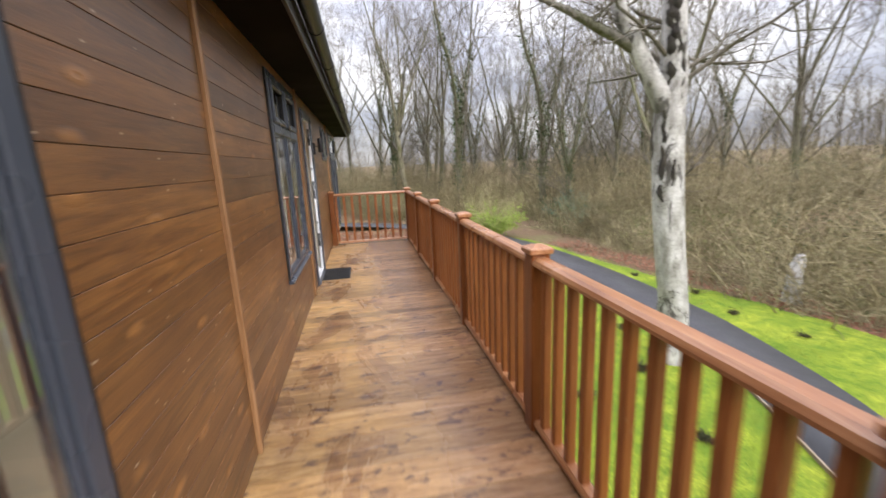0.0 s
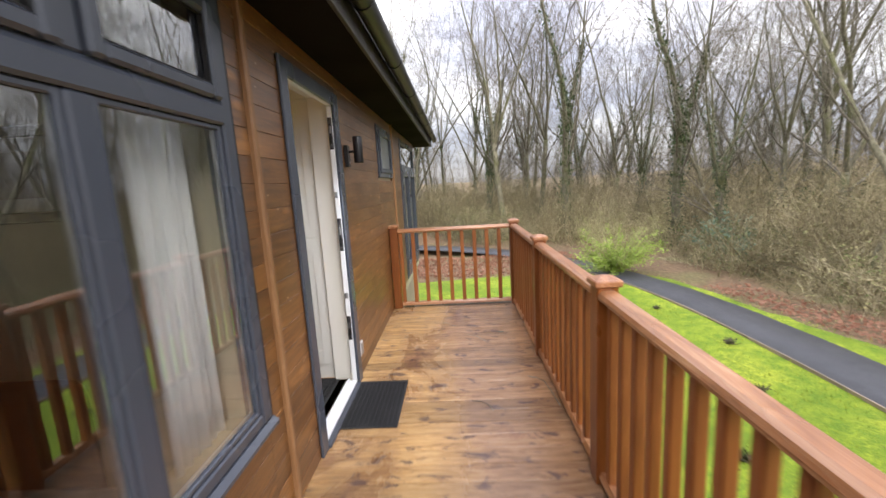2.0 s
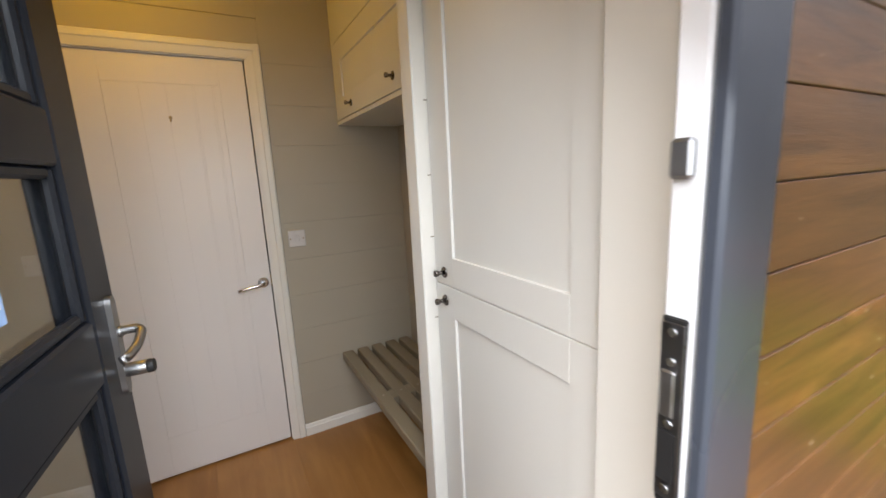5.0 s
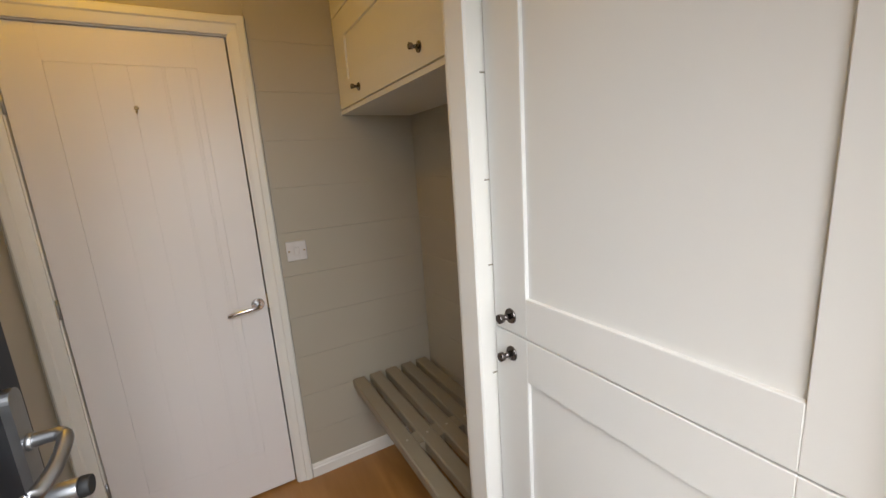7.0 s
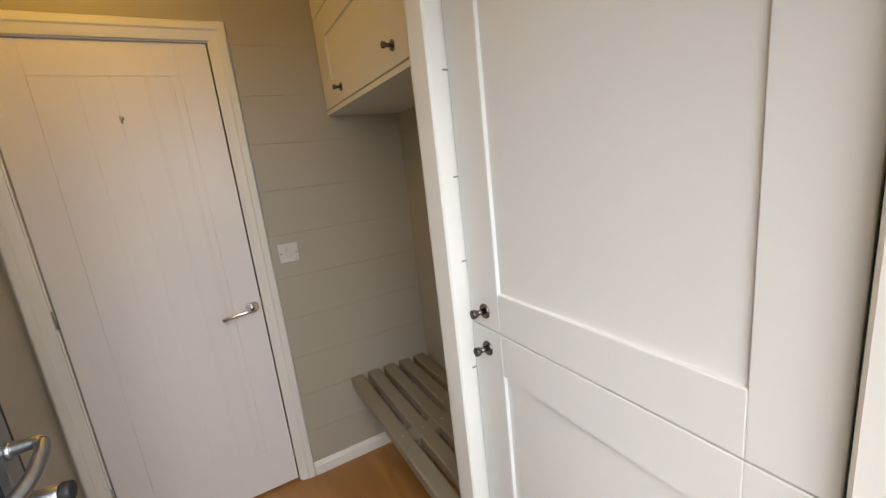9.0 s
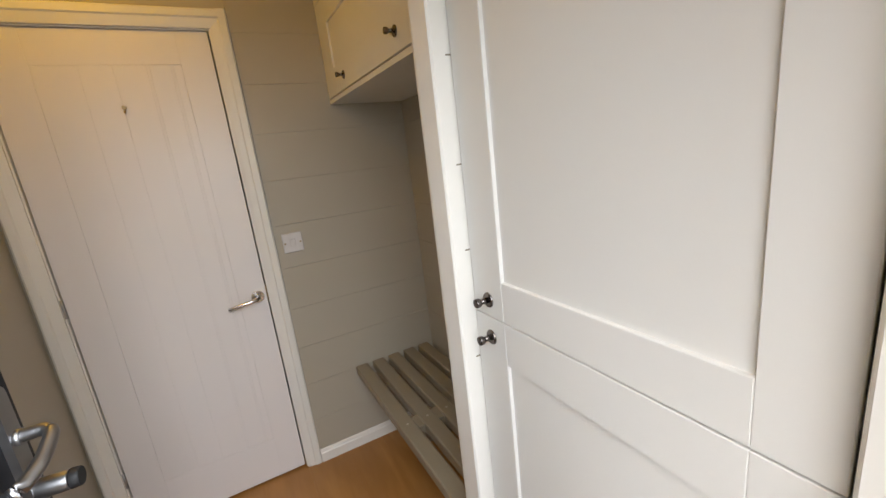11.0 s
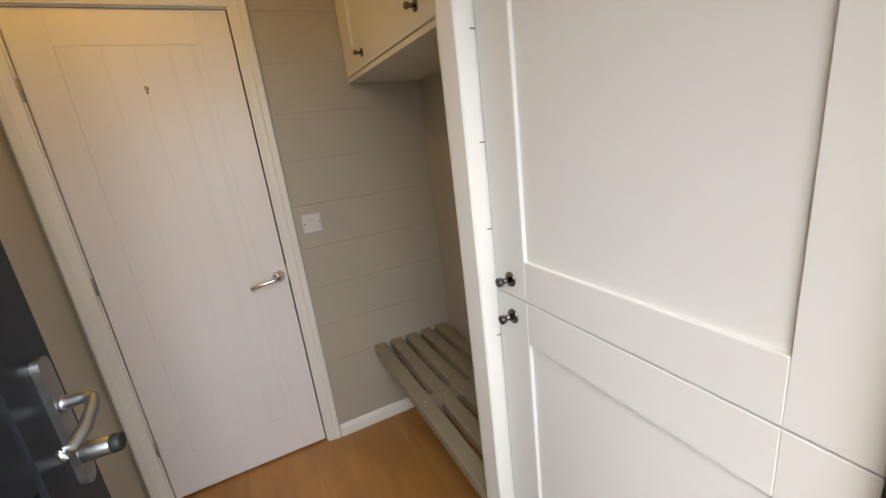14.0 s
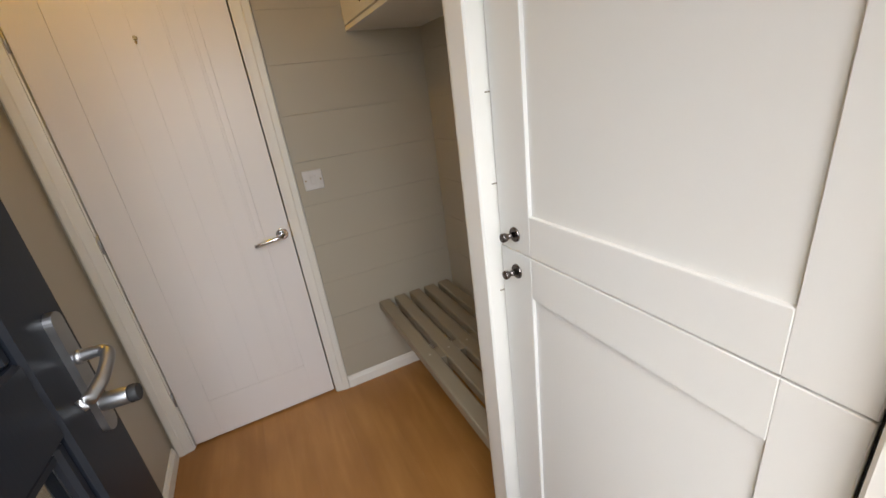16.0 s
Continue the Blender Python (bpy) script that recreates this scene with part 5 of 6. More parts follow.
# ---- plants ----
def rand_dir(r, spread):
    return Vector((r.gauss(0, spread), r.gauss(0, spread), r.gauss(0, spread)))


def grow(r, verts, faces, start, way, length, radius, level, top, droop=0.0, twist=0.16):
    """A bending limb with side limbs, down to twigs."""
    n = (8, 6, 4, 2)[min(level, 3)]
    sides = (9, 5, 3, 3)[min(level, 3)]
    pts, radii = [start.copy()], [radius]
    p, d = start.copy(), way.normalized()
    for i in range(n):
        d = (d + rand_dir(r, twist) + Vector((0, 0, 0.07 if level else 0.12)) - Vector((0, 0, droop))).normalized()
        p = p + d * (length / n)
        pts.append(p.copy())
        radii.append(max(radius * (1 - 0.82 * (i + 1) / n), 0.0035))
    if level == 0:
        radii[0] *= 1.35
    tube_into(verts, faces, pts, radii, sides)
    if level >= top:
        return pts
    count = (9, 7, 5)[min(level, 2)]
    for k in range(count):
        f = r.uniform(0.32 if level == 0 else 0.2, 0.98)
        i = min(int(f * n), n - 1)
        q = pts[i].lerp(pts[i + 1], f * n - i)
        along = (pts[i + 1] - pts[i]).normalized()
        out = along.cross(rand_dir(r, 1.0)).normalized()
        w = (along * r.uniform(0.5, 1.0) + out * r.uniform(0.5, 0.95)).normalized()
        grow(r, verts, faces, q, w, length * r.uniform(0.30, 0.52) * (1.15 - 0.5 * f), max(radii[i] * r.uniform(0.4, 0.62), 0.004), level + 1, top, droop, twist * 1.1)
    return pts


def woodland_tree(seed, height, radius, ivy):
    """A slender bare tree: a straight bole that fans into upright stems and fine twigs."""
    r = random.Random(seed)
    t = thing("tree", (0, 0, 0), "bare grey-brown woodland tree in winter" if not ivy else "bare woodland tree with ivy climbing its trunk", "tree", "woodland trees")
    tv, tf, lines = [], [], []
    fork = height * r.uniform(0.10, 0.32)
    d = Vector((r.uniform(-0.14, 0.14), r.uniform(-0.14, 0.14), 1)).normalized()
    p = Vector((0, 0, -0.3))
    pts, radii = [p.copy()], [radius * 1.45]
    for i in range(5):
        d = (d + rand_dir(r, 0.06)).normalized()
        p = p + d * (fork + 0.3) / 5
        pts.append(p.copy())
        radii.append(radius * (1.12 - 0.05 * i))
    tube_into(tv, tf, pts, radii, 9)
    lines.append((pts, radii))
    count = 2 + seed % 3
    turn = r.uniform(0, 6.28)
    for k in range(count):
        a = turn + k * 6.28 / count + r.uniform(-0.5, 0.5)
        lean = r.uniform(0.08, 0.6)
        q, w = p.copy(), Vector((math.cos(a) * lean, math.sin(a) * lean, 1.0)).normalized()
        rad = radius * r.uniform(0.5, 0.75)
        n, length = 11, (height - fork) * r.uniform(0.75, 1.05)
        bend = Vector((math.cos(a), math.sin(a), 0)) * r.uniform(-0.03, 0.05)
        sp, sr = [q - w * 0.1], [rad * 1.1]
        for i in range(n):
            w = (w + rand_dir(r, 0.085) + bend + Vector((0, 0, 0.08))).normalized()
            q = q + w * length / n
            sp.append(q.copy())
            sr.append(max(rad * (1 - 0.93 * (i + 1) / n), 0.010))
        tube_into(tv, tf, sp, sr, 7)
        lines.append((sp, sr))
    ob = new("trunk", mesh_from("trunk", tv, tf, M_BARK))
    ob.parent = t
    bv, bf = [], []
    for k in range(22):
        sp, sr = lines[1 + k % count] if k % 7 else lines[0]
        f = r.uniform(0.08, 0.95) if k % 7 else r.uniform(0.5, 0.95)
        i = min(int(f * (len(sp) - 1)), len(sp) - 2)
        q = sp[i].lerp(sp[i + 1], f * (len(sp) - 1) - i)
        a = r.uniform(0, 6.28)
        w = Vector((math.cos(a), math.sin(a), r.uniform(0.5, 1.7)))
        grow(r, bv, bf, q, w, height * r.uniform(0.25, 0.5) * (1.15 - 0.6 * f), max(sr[i] * r.uniform(0.25, 0.42), 0.010), 1, 3, 0.0, 0.15)
    ob = new("crown", mesh_from("crown", bv, bf, M_TWIG))
    ob.parent = t
    if ivy:
        iv, jf = [], []
        for k in range(2200):
            sp, sr = lines[0] if k % 3 == 0 else lines[1 + k % count]
            f = r.random() if k % 3 == 0 else r.random() ** 1.4 * 0.45
            i = min(int(f * (len(sp) - 1)), len(sp) - 2)
            q = sp[i].lerp(sp[i + 1], f * (len(sp) - 1) - i)
            a = r.uniform(0, 6.28)
            rr = sr[i] + abs(r.gauss(0.0, 0.08)) * (1.0 + noise.noise(q * 2.0))
            leaf_into(iv, jf, q + Vector((math.cos(a) * rr, math.sin(a) * rr, r.uniform(-0.1, 0.1))), r, 0.045)
        ob = new("ivy", mesh_from("ivy", iv, jf, M_IVY, False))
        ob.parent = t
        tagged(ob, "dark green climbing ivy")
    return t


def leaf_into(verts, faces, p, r, size):
    u = rand_dir(r, 1.0).normalized()
    v = u.orthogonal().normalized()
    s = size * r.uniform(0.6, 1.3)
    b = len(verts)
    verts += [p - u * s, p + v * s * 0.5, p + u * s, p - v * s * 0.5]
    faces.append((b, b + 1, b + 2, b + 3))


def brush_patch(seed, stems, height, leaves, material_leaf, label, material_stem=None):
    """A thicket of arching stems with a scatter of leaves."""
    r = random.Random(seed)
    t = thing("undergrowth", (0, 0, 0), label, "undergrowth", "", "stuff")
    sv, sf, lv, lf = [], [], [], []
    for k in range(stems):
        a, d = r.uniform(0, 6.28), 1.5 * math.sqrt(r.random())
        p = Vector((math.cos(a) * d, math.sin(a) * d, -0.2))
        way = Vector((r.gauss(0, 0.45), r.gauss(0, 0.45), 1.0)).normalized()
        h = height * r.uniform(0.5, 1.15)
        thick = 0.011 if r.random() < 0.85 else r.uniform(0.018, 0.034)
        pts = [p]
        n = 4
        for i in range(n):
            way = (way + rand_dir(r, 0.2) - Vector((0, 0, 0.10 * i))).normalized()
            p = p + way * h / n
            pts.append(p)
        tube_into(sv, sf, pts, [thick * (1 - 0.8 * i / n) for i in range(n + 1)], 3)
        for c in range(3):
            i = r.randrange(1, n)
            q = pts[i]
            w = (pts[i + 1] - pts[i]).normalized() + rand_dir(r, 0.6)
            tw = [q, q + w * h * 0.14, q + (w + rand_dir(r, 0.3)) * h * 0.26]
            tube_into(sv, sf, tw, [0.006, 0.005, 0.003], 3)
    for k in range(leaves):
        a, d = r.uniform(0, 6.28), 1.7 * math.sqrt(r.random())
        z = height * 0.75 * r.random() ** 1.4
        leaf_into(lv, lf, Vector((math.cos(a) * d, math.sin(a) * d, z)), r, 0.026)
    ob = new("stems", mesh_from("stems", sv, sf, material_stem or M_BRUSH))
    ob.parent = t
    if not leaves:
        return t
    ob = new("leaves", mesh_from("leaves", lv, lf, material_leaf, False))
    ob.parent = t
    return t


trees = [woodland_tree(100 + i, 11.2 + 1.2 * (i % 4), 0.085 + 0.022 * (i % 3), i % 2 == 1) for i in range(6)]
patches = [brush_patch(204, 105, 1.3, 0, M_BRUSHLEAF, "pale straw-coloured dead grass at the wood's edge", M_STRAW), brush_patch(205, 60, 1.5, 1500, M_GREENLEAF, "green bramble thicket at the wood's edge"), brush_patch(200, 80, 2.3, 800, M_BRUSHLEAF, "tangle of dry brambles at the wood's edge"), brush_patch(201, 88, 1.7, 1200, M_BRUSHLEAF, "tangle of olive brambles at the wood's edge"), brush_patch(202, 75, 3.1, 800, M_BRUSHLEAF, "tall dry scrub at the wood's edge"), brush_patch(203, 50, 2.0, 1500, M_IVY, "dark evergreen scrub among the brambles")]


def plant(ob, first, x, y, r, lo, hi, sink=0.0):
    s = r.uniform(lo, hi)
    m = Matrix.Translation((x, y, ground_height(x, y) - sink)) @ Euler((0, 0, r.uniform(0, 6.28))).to_matrix().to_4x4()
    if first:
        ob.matrix_basis = m
        o = ob
    else:
        o = copy_thing(ob, m)
    o.scale = (s, s, s * r.uniform(0.9, 1.15))
    return o


r = random.Random(5)
planted = 0
taken = []
tries = 0
while planted < 92 and tries < 5000:
    tries += 1
    x, y = r.uniform(-9, 35), r.uniform(-4, 43)
    d = max(x - 7.8, (y - 21.9) * 0.8)
    if d < 1.2 or d > 22 or (x < -2 and y < 25):
        continue
    if x > 0.8 * y and (d < 5 or r.random() < 0.6):
        continue
    if min([(x - a) ** 2 + (y - b) ** 2 for a, b in taken] or [99]) < 3.2:
        continue
    if on_path(x, y, 1.2):
        continue
    taken.append((x, y))
    plant(trees[planted % 6], planted < 6, x, y, r, 0.85, 1.35)
    planted += 1
count = 0
tries = 0
while count < 215 and tries < 5000:
    tries += 1
    x, y = r.uniform(-9, 32), r.uniform(-4, 41)
    d = max(x - 8.5, (y - 22.3) * 0.85)
    if d < 0.4 or d > 19 or r.random() > math.exp(-d / 7.0) or on_path(x, y, 2.0):
        continue
    k = r.choice((0, 0, 1, 2, 3, 2, 3, 4, 1, 5) if d < 3 else (2, 3, 4, 4, 5, 5, 1, 4))
    plant(patches[k], False, x, y, r, 0.7, 1.35, 0.1)
    count += 1
for k, p in enumerate(patches):
    plant(p, True, 10.2 + k * 1.7, 8.0 + k * 3.1, r, 0.7, 1.0, 0.1)

# far wood: thin stems closing the view
fv, ff = [], []
for k in range(300):
    a = r.uniform(-0.35, 2.2)
    d = r.uniform(30, 70)
    x, y = 2 + math.sin(a) * d, 4 + math.cos(a) * d
    if x < 6 and y < 26:
        continue
    z = ground_height(x, y)
    h = r.uniform(3.5, 8.5)
    p = Vector((x, y, z - 0.3))
    pts = [p, p + Vector((r.gauss(0, 0.2), r.gauss(0, 0.2), h * 0.4)), p + Vector((r.gauss(0, 0.5), r.gauss(0, 0.5), h))]
    tube_into(fv, ff, pts, [0.06, 0.045, 0.012], 4)
    for c in range(64):
        f = r.uniform(0.1, 0.95)
        q = p + (pts[2] - p) * f
        w = Vector((r.gauss(0, 0.7), r.gauss(0, 0.7), r.uniform(0.3, 1.2))).normalized()
        l = h * r.uniform(0.1, 0.28)
        tube_into(fv, ff, [q, q + w * l * 0.5, q + (w + rand_dir(r, 0.25)) * l], [0.022, 0.014, 0.005], 3)
tagged(new("far_woods", mesh_from("far_woods", fv, ff, M_TWIG)), "distant bare winter woodland", "woods", kind="stuff")

# the pale-barked tree on the lawn by the path
TX, TY0 = 4.2, 4.93
birch = thing("pale_tree", (TX, TY0, GROUND), "tall tree with pale lichened bark and a forked trunk", "tree")
rb = random.Random(42)


def limb(points, radii, sides=18):
    pts = smooth_line([Vector(p) for p in points], 5)
    n = len(pts)
    rr = []
    for i in range(n):
        f = i / (n - 1) * (len(radii) - 1)
        k = min(int(f), len(radii) - 2)
        rr.append((radii[k] * (1 - (f - k)) + radii[k + 1] * (f - k)) * (1 + 0.06 * noise.noise(Vector((i * 0.7, radii[0] * 9, 0)))))
    v, f = [], []
    tube_into(v, f, pts, rr, sides)
    return v, f, pts, rr


v, f, main_pts, main_r = limb([(0.12, 0, -0.3), (0.12, 0, 0.05), (0.12, 0, 0.45), (0.115, 0, 0.93), (0.007, 0, 1.63), (-0.074, 0, 2.29), (-0.131, 0, 2.91), (-0.166, 0, 3.5), (-0.13, 0, 3.95), (-0.18, 0, 4.59), (-0.2, 0.05, 6.4), (-0.1, 0.1, 8.6), (0.05, 0.0, 10.7)], [0.33, 0.285, 0.225, 0.2, 0.197, 0.2, 0.2, 0.19, 0.165, 0.15, 0.11, 0.07, 0.03])
o = new("trunk", mesh_from("trunk", v, f, M_PALEBARK))
o.parent = birch
bv, bf = [], []
v2, f2, fork_pts, fork_r = limb([(-0.15, 0, 3.35), (-0.28, 0, 3.7), (-0.56, 0, 4.12), (-0.73, 0, 4.38), (-0.88, 0, 4.62), (-1.0, 0, 4.86), (-1.4, 0.2, 6.1), (-1.8, 0.3, 8.3)], [0.12, 0.135, 0.115, 0.11, 0.10, 0.09, 0.06, 0.02], 14)
o = new("fork", mesh_from("fork", v2, f2, M_PALEBARK))
o.parent = birch
v3, f3, side_pts, side_r = limb([(-0.66, 0, 4.28), (-0.95, 0, 4.44), (-1.22, 0, 4.55), (-1.5, 0, 4.68), (-1.75, 0, 4.78), (-2.3, 0, 4.95)], [0.075, 0.065, 0.058, 0.05, 0.04, 0.012], 10)
o = new("side_limb", mesh_from("side_limb", v3, f3, M_MOSSBARK))
o.parent = birch
for pts, rr, cnt, lo in ((main_pts, main_r, 22, 0.64), (fork_pts, fork_r, 12, 0.5), (side_pts, side_r, 7, 0.5)):
    for k in range(cnt):
        f = rb.uniform(lo, 0.98)
        i = int(f * (len(pts) - 1))
        a = rb.uniform(0, 6.28)
        w = Vector((math.cos(a), math.sin(a), rb.uniform(0.0, 0.9)))
        grow(rb, bv, bf, pts[i], w, rb.uniform(1.2, 3.0), max(rr[i] * 0.2, 0.010), 1, 3, 0.04, 0.22)
o = new("crown", mesh_from("crown", bv, bf, M_TWIG))
o.parent = birch



def on_trunk(z, a, out=1.0):
    """A point on the main trunk's bark at a height and angle."""
    for i in range(len(main_pts) - 1):
        if main_pts[i].z <= z < main_pts[i + 1].z:
            f = (z - main_pts[i].z) / (main_pts[i + 1].z - main_pts[i].z)
            q = main_pts[i].lerp(main_pts[i + 1], f)
            rr = main_r[i] * (1 - f) + main_r[i + 1] * f
            return q + Vector((math.cos(a) * rr * out, math.sin(a) * rr * out, 0))
    return main_pts[-1].copy()


# ragged dark scars down the bark below and above the fork
sv, sf = [], []
for z0, z1, a0, a1, wide in ((2.38, 2.62, -2.6, -2.75, 0.030), (2.62, 3.3, -2.75, -2.4, 0.042), (3.05, 3.75, -2.38, -2.6, 0.048), (3.45, 4.9, -2.65, -2.6, 0.075), (4.0, 6.5, -2.5, -2.2, 0.085), (4.1, 5.6, -2.0, -1.9, 0.06), (3.7, 4.6, -1.5, -1.7, 0.04), (2.95, 3.4, -3.45, -3.5, 0.02), (2.6, 2.95, -2.0, -1.9, 0.018)):
    pts, rr = [], []
    n = int((z1 - z0) / 0.045)
    for i in range(n + 1):
        f = i / n
        wig = noise.noise(Vector((z0 * 3, i * 0.22, 1.0)))
        pts.append(on_trunk(z0 + (z1 - z0) * f, a0 + (a1 - a0) * f + 0.35 * wig, 1.0 - 4.0 * wide + 0.1))
        rr.append(max(wide * math.sin(math.pi * min(max(f, 0.06), 0.94)) ** 0.6 * (0.75 + 0.9 * noise.noise(Vector((i * 0.41, z0, 7.0)))), 0.004))
    tube_into(sv, sf, pts, rr, 8)
o = new("bark_scar", mesh_from("bark_scar", sv, sf, M_SCAR))
o.parent = birch
tagged(o, "ragged dark scar in the bark")
mv, mf = [], []
for k in range(5200):
    z = rb.uniform(2.3, 6.5) if k % 2 else rb.uniform(0.0, 1.25)
    a = rb.gauss(-2.5, 0.5) if k % 2 else rb.uniform(-4.0, -0.8)
    q = on_trunk(z, a, 1.0)
    if noise.noise(q * 6.0) < (0.34 - 0.09 * z if k % 2 else 0.2 * z - 0.05):
        continue
    leaf_into(mv, mf, q, rb, 0.012)
for pts, rr in ((fork_pts, fork_r), (side_pts, side_r)):
    for k in range(1600):
        i = rb.randrange(0, int(len(pts) * 0.7))
        q = pts[i].lerp(pts[i + 1], rb.random())
        a = rb.uniform(0, 6.28)
        leaf_into(mv, mf, q + Vector((math.cos(a) * 0.4, math.sin(a) * 0.7, 0.5 + 0.5 * math.sin(a * 3))).normalized() * rr[i], rb, 0.016)
o = new("moss", mesh_from("moss", mv, mf, M_MOSS, False))
o.parent = birch
tagged(o, "dark brown-green moss in the bark")

# feathery shrub by the path
sx, sy = 5.05, 15.6
shrub = thing("feathery_shrub", (sx, sy, GROUND), "bright yellow-green feathery shrub beside the path", "shrub")
sv, sf, lv, lf = [], [], [], []
uv, uf = [], []
for k in range(110):
    a = rb.uniform(0, 6.28)
    tall_spray = k % 5 < 2
    d = Vector((math.cos(a) * rb.uniform(0.3, 1.0), math.sin(a) * rb.uniform(0.3, 1.0), rb.uniform(0.55, 1.5) if tall_spray else rb.uniform(0.3, 1.0))).normalized()
    p = Vector((0, 0, 0.0))
    pts = [p]
    L = rb.uniform(1.6, 2.5) if tall_spray else rb.uniform(1.0, 1.8)
    for i in range(6):
        d = (d + rand_dir(rb, 0.08) - Vector((0, 0, 0.05))).normalized()
        p = p + d * L / 6
        pts.append(p)
        for c in range(20):
            q = pts[-2].lerp(p, rb.random())
            if not tall_spray:
                leaf_into(lv, lf, q + rand_dir(rb, 0.06), rb, 0.036)
            elif i > 1:
                leaf_into(uv, uf, q + Vector((rb.gauss(0, 0.09), rb.gauss(0, 0.09), rb.gauss(0, 0.025))), rb, 0.024)
    tube_into(sv, sf, pts, [0.012 * (1 - 0.13 * i) for i in range(7)], 4)
o = new("woody_base", mesh_from("woody_base", sv, sf, M_BRUSH))
o.parent = shrub
o = new("foliage", mesh_from("foliage", lv, lf, M_SHRUB, False))
o.parent = shrub
o = new("upper_sprays", mesh_from("upper_sprays", uv, uf, M_SPRAY, False))
o.parent = shrub
tagged(o, "thin yellow-olive sprays above the green base")

# blue-green evergreen at the foot of the wood
ex, ey = 9.4, 17.0
evergreen = thing("evergreen_shrub", (ex, ey, ground_height(ex, ey) - 0.1), "blue-green evergreen shrub among the brambles", "shrub")
sv, sf, lv, lf = [], [], [], []
for k in range(46):
    a = rb.uniform(0, 6.28)
    d = Vector((math.cos(a) * rb.uniform(0.1, 0.6), math.sin(a) * rb.uniform(0.1, 0.6), 1.0)).normalized()
    p = Vector((rb.gauss(0, 0.12), rb.gauss(0, 0.12), 0.0))
    pts = [p]
    L = rb.uniform(0.9, 2.1)
    for i in range(5):
        d = (d + rand_dir(rb, 0.12) - Vector((0, 0, 0.06))).normalized()
        p = p + d * L / 5
        pts.append(p)
        for c in range(16):
            leaf_into(lv, lf, pts[-2].lerp(p, rb.random()) + rand_dir(rb, 0.07), rb, 0.045)
    tube_into(sv, sf, pts, [0.014 * (1 - 0.15 * i) for i in range(6)], 4)
o = new("woody_base", mesh_from("woody_base", sv, sf, M_BRUSH))
o.parent = evergreen
o = new("foliage", mesh_from("foliage", lv, lf, M_TEAL, False))
o.parent = evergreen


def tuft(seed):
    q = random.Random(seed)
    t = thing("plant_tuft", (0, 0, 0), "small dark withered tuft growing in the lawn", "plant", "tufts in the lawn")
    v, f = [], []
    for k in range(70):
        a = q.uniform(0, 6.28)
        w = Vector((math.cos(a) * q.uniform(0.2, 1), math.sin(a) * q.uniform(0.2, 1), q.uniform(0.4, 1.0))).normalized()
        b = Vector((q.gauss(0, 0.03), q.gauss(0, 0.03), 0.0))
        L = q.uniform(0.05, 0.16)
        tube_into(v, f, [b, b + w * L * 0.6, b + (w - Vector((0, 0, 0.3))) * L], [0.006, 0.005, 0.002], 3)
    for k in range(40):
        leaf_into(v, f, Vector((q.gauss(0, 0.07), q.gauss(0, 0.07), q.uniform(0.02, 0.1))), q, 0.02)
    o = new("leaves", mesh_from("leaves", v, f, M_TUFT, False))
    o.parent = t
    return t


first = tuft(1)
spots = [(4.7, 6.9), (4.35, 6.0), (6.67, 6.06), (6.84, 4.94), (7.19, 3.7), (4.81, 9.87), (4.18, 8.3), (3.71, 4.71), (3.36, 3.25), (6.61, 8.86), (4.52, 11.89), (3.02, 6.95), (6.96, 7.29), (3.48, 10.66), (2.55, 4.26)]
for i, (x, y) in enumerate(spots):
    m = Matrix.Translation((x, y, GROUND + 0.01)) @ Euler((0, 0, i * 1.3)).to_matrix().to_4x4()
    if i == 0:
        first.matrix_basis = m
    else:
        o = copy_thing(first, m)
        s = 0.8 + 0.5 * ((i * 37) % 10) / 10
        o.scale = (s, s, s)

# pale stump in the wood and a bank of red-brown leaves
STX, STY = 8.75, 6.66
stump = thing("tree_stump", (STX, STY, GROUND - 0.2), "pale broken tree stump at the edge of the brambles", "stump")
sv, sf = [], []
tube_into(sv, sf, [Vector((0, 0, -0.1)), Vector((0.01, 0, 0.2)), Vector((0.03, 0.01, 0.5)), Vector((0.07, 0.02, 0.78)), Vector((0.1, 0.02, 0.98))], [0.2, 0.16, 0.14, 0.13, 0.1], 14)
for v in sv[-14:]:
    v.z += 0.16 * noise.noise(v * 9.0)
o = new("wood", mesh_from("wood", sv, sf, M_PALEBARK))
o.parent = stump
part("cut_limb", cylinder((STX - 0.05, STY, GROUND + 0.42), (STX - 0.24, STY - 0.06, GROUND + 0.56), 0.06, 0.05, 12), M_CUTWOOD, stump, "pale cut limb")
lv, lf = [], []
for k in range(9000):
    x, y = rng.uniform(-5, 4.6), rng.uniform(15.9, 19.8)
    if k % 3 == 0:
        t = rng.random()
        q = lawn_line[int((0.15 + 0.55 * t) * (len(lawn_line) - 1))]
        x, y = q.x + rng.uniform(0.0, 1.3), q.y + rng.uniform(-0.3, 0.3)
    leaf_into(lv, lf, Vector((x, y, ground_height(x, y) + rng.uniform(0.01, 0.08))), rng, 0.05)
tagged(new("fallen_leaves", mesh_from("fallen_leaves", lv, lf, M_LITTER, False)), "red-brown fallen leaves along the wood's edge", "leaves", kind="stuff")


def twig(points, radius):
    b = thing("twig", tuple(points[0]), "thin fallen twig lying on the damp deck", "twig", "twigs on the deck")
    part("stem", curved_tube(points, radius, 6), M_TWIG, b)


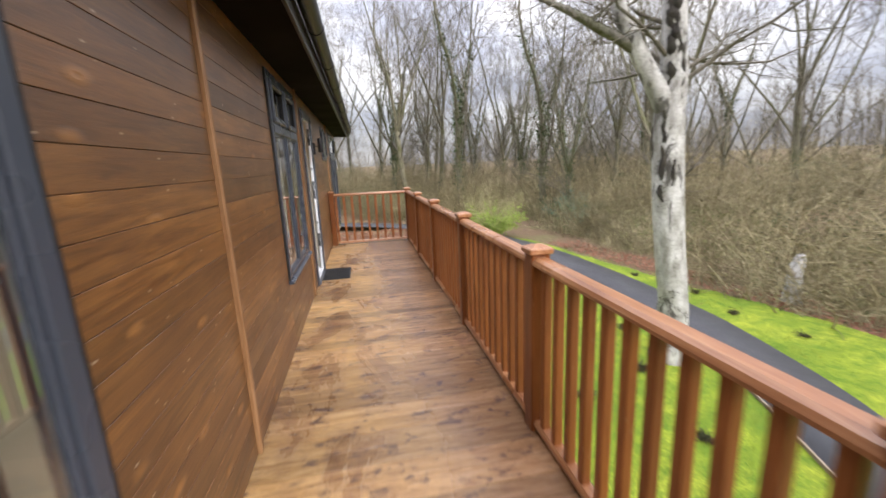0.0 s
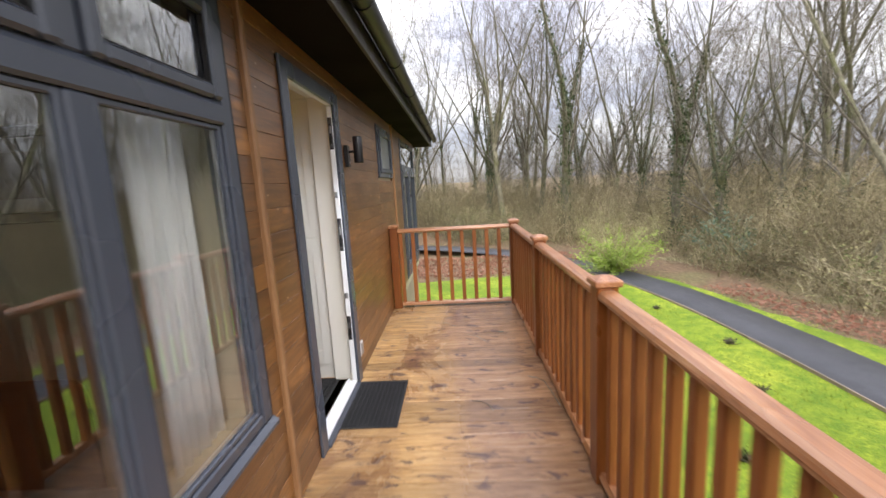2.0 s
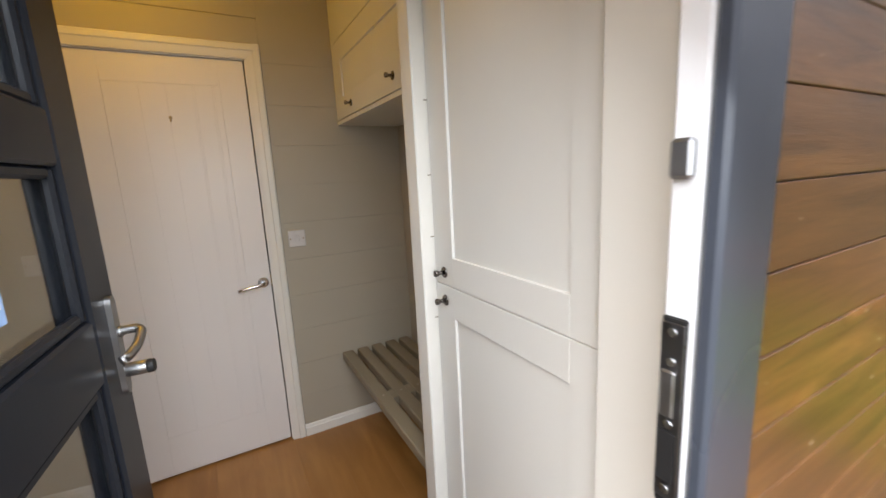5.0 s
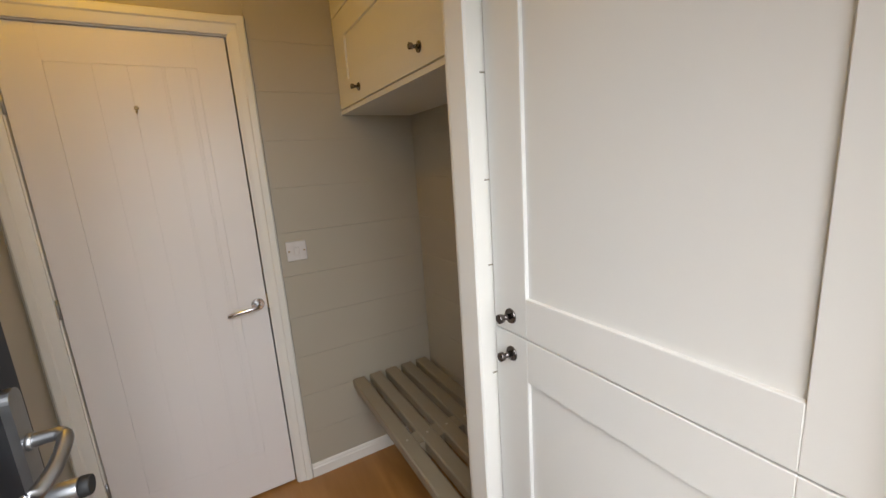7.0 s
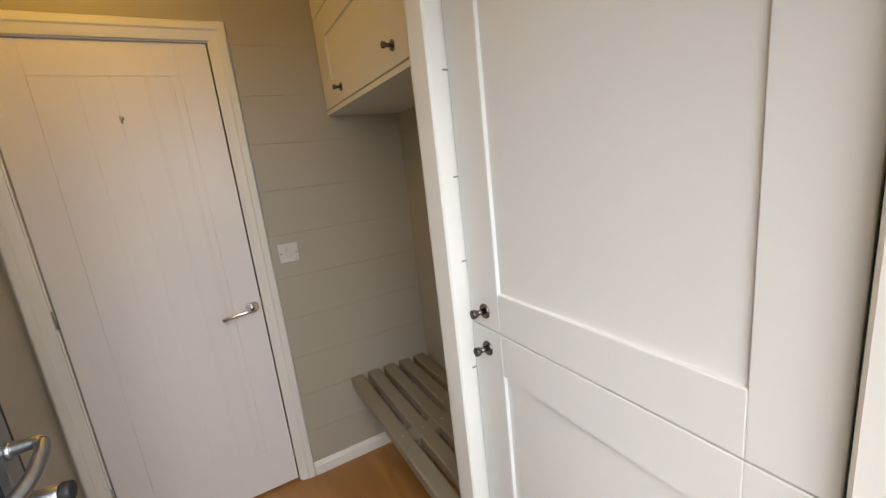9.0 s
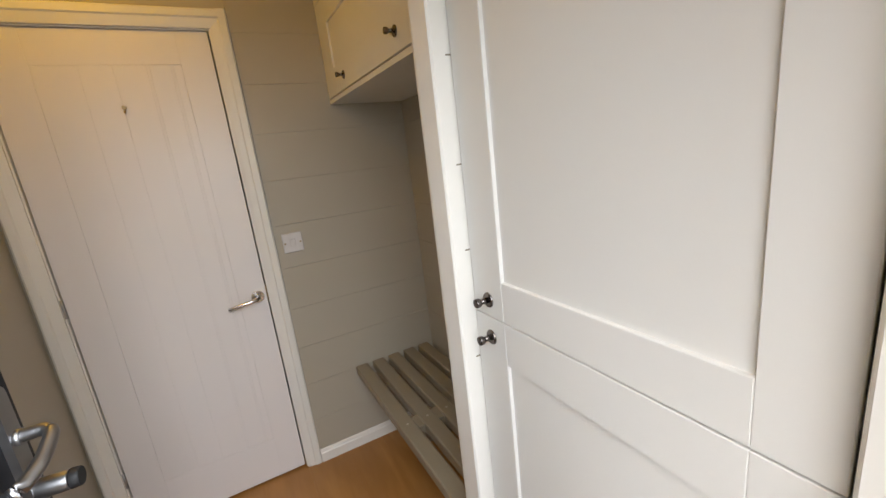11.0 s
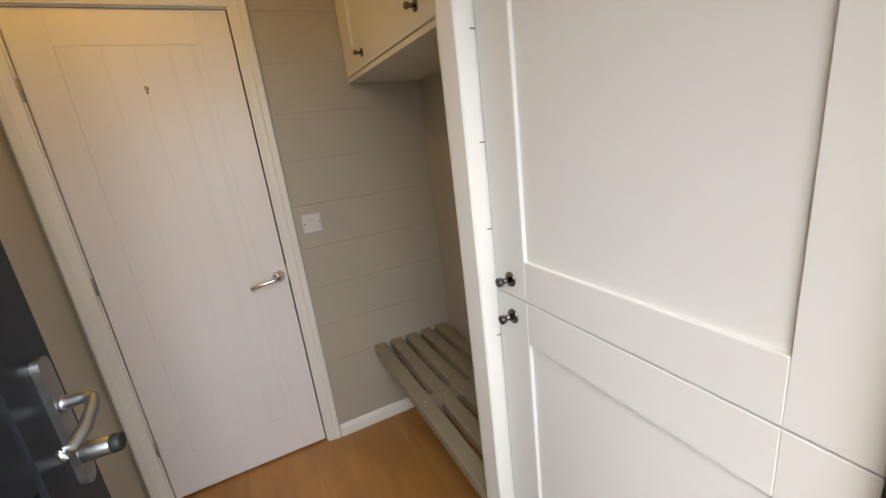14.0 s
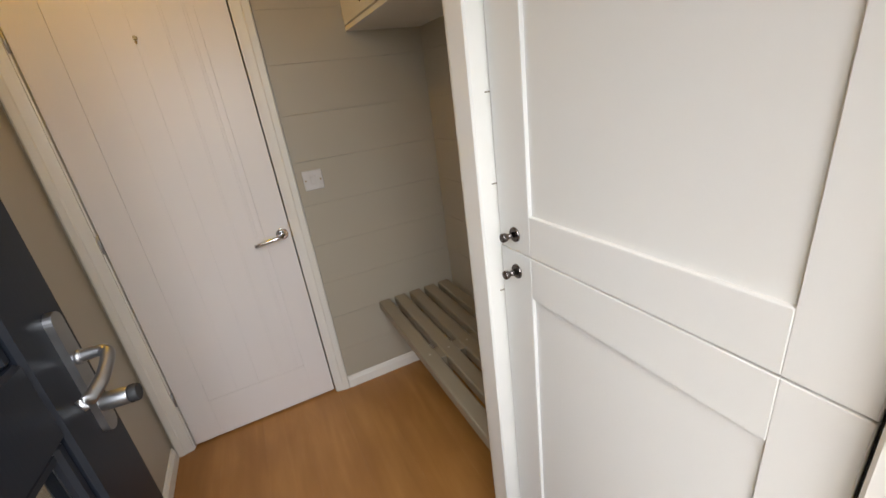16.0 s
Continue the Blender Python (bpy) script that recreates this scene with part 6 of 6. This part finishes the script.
twig([(0.627, 5.82, 0.004), (0.68, 5.78, 0.006), (0.725, 5.73, 0.004), (0.745, 5.58, 0.005), (0.757, 5.41, 0.004)], 0.003)
twig([(0.197, 5.50, 0.004), (0.26, 5.49, 0.006), (0.31, 5.44, 0.004), (0.33, 5.38, 0.004)], 0.0025)
twig([(-0.12, 7.05, 0.004), (0.0, 7.03, 0.006), (0.09, 6.93, 0.004)], 0.0025)
twig([(0.2, 6.7, 0.004), (0.3, 6.62, 0.006), (0.37, 6.5, 0.004)], 0.0025)
dead = thing("fallen_leaf", (0.525, 6.718, 0.002), "single dark curled leaf on the deck", "leaf")
lb = bmesh.new()
ring = [lb.verts.new((0.525 + 0.026 * math.cos(k * 0.785) * (1.3 if k % 4 == 0 else 0.8), 6.718 + 0.018 * math.sin(k * 0.785), 0.004 + 0.008 * (k % 2))) for k in range(8)]
mid = lb.verts.new((0.525, 6.718, 0.003))
for k in range(8):
    lb.faces.new((ring[k], ring[(k + 1) % 8], mid))
part("blade", lb, M_TUFT, dead)

# ---- pieces: cladding boards, deck boards, floor planks ----
PITCH = 0.1075
BOARD_H = PITCH - 0.003


def board_mesh(length, height):
    """One bevel-edged cladding board, its face towards +x, from its lower near corner."""
    prof = [(-0.018, -0.006), (-0.010, -0.006), (-0.010, 0.0), (-0.001, 0.0), (0.0, 0.0012), (0.0, height - 0.001), (-0.001, height), (-0.018, height)]
    if height < 0.05:
        prof = [(-0.019, 0.0), (-0.0015, 0.0), (0.0, 0.002), (0.0, height), (-0.019, height)]
    b = profile_along([(p, q) for p, q in prof], "y", 0.0, length)
    return mesh_of("board", b, M_CLAD)


shared = {}
bounds = sorted([HOUSE0, 2.0, 4.645, 8.30, HOUSE1] + [v for h in holes for v in h[:2]])
level = 2.2355
rows = []
while level > 0.0:
    low = max(level - PITCH, 0.004)
    rows.append((low, min(level, TOP)))
    level -= PITCH
for low, high in rows:
    if high - low < 0.02:
        continue
    for a, b in zip(bounds[:-1], bounds[1:]):
        mid = (a + b) / 2
        za, zb = low, high - 0.0024
        inside = [h for h in holes if h[0] <= mid <= h[1]]
        if inside:
            h = inside[0]
            if zb > h[2] and za < h[3]:
                if za < h[2] - 0.02:
                    zb = h[2] - 0.032 if h[2] > 0.3 else za
                elif zb > h[3] + 0.02:
                    za = h[3] + 0.002
                else:
                    continue
        if zb - za < 0.015:
            continue
        a2 = a + (0.019 if a in (2.0, 4.645, 8.30) else 0.0005)
        b2 = b - (0.019 if b in (2.0, 4.645, 8.30) else 0.0005)
        key = (round(b2 - a2, 3), round(zb - za, 3))
        if key not in shared:
            shared[key] = board_mesh(b2 - a2, zb - za)
        o = new("board", shared[key])
        o.location = (WALL, a2, za)
        o.parent = wall_front

DPITCH = 0.125
deck_mesh = mesh_of("deck_board", boxes((BACK + 0.004, 0.872, 0.0, DPITCH - 0.004, -0.032, 0.0, 0.003), (BACK + 0.01, 0.868, DPITCH - 0.006, DPITCH + 0.002, -0.030, -0.022)), M_DECK)
yy = DECK0
while yy < DECK1:
    o = new("deck_board", deck_mesh)
    o.location = (0, yy, rng.uniform(-0.0012, 0.0012))
    o.rotation_euler = (rng.uniform(-0.002, 0.002), 0, rng.uniform(-0.0006, 0.0006))
    o.parent = deck
    yy += DPITCH

plank_mesh = mesh_of("floor_plank", box(HALLBACK - 0.05, INNER + 0.10, 0.0, 0.1886, -0.004, 0.0, 0.0002), M_FLOOR)
for k in range(8):
    o = new("floor_plank", plank_mesh)
    o.location = (0, HALL_LEFT + 0.002 + k * 0.1887, 0)
    o.parent = floor_hall
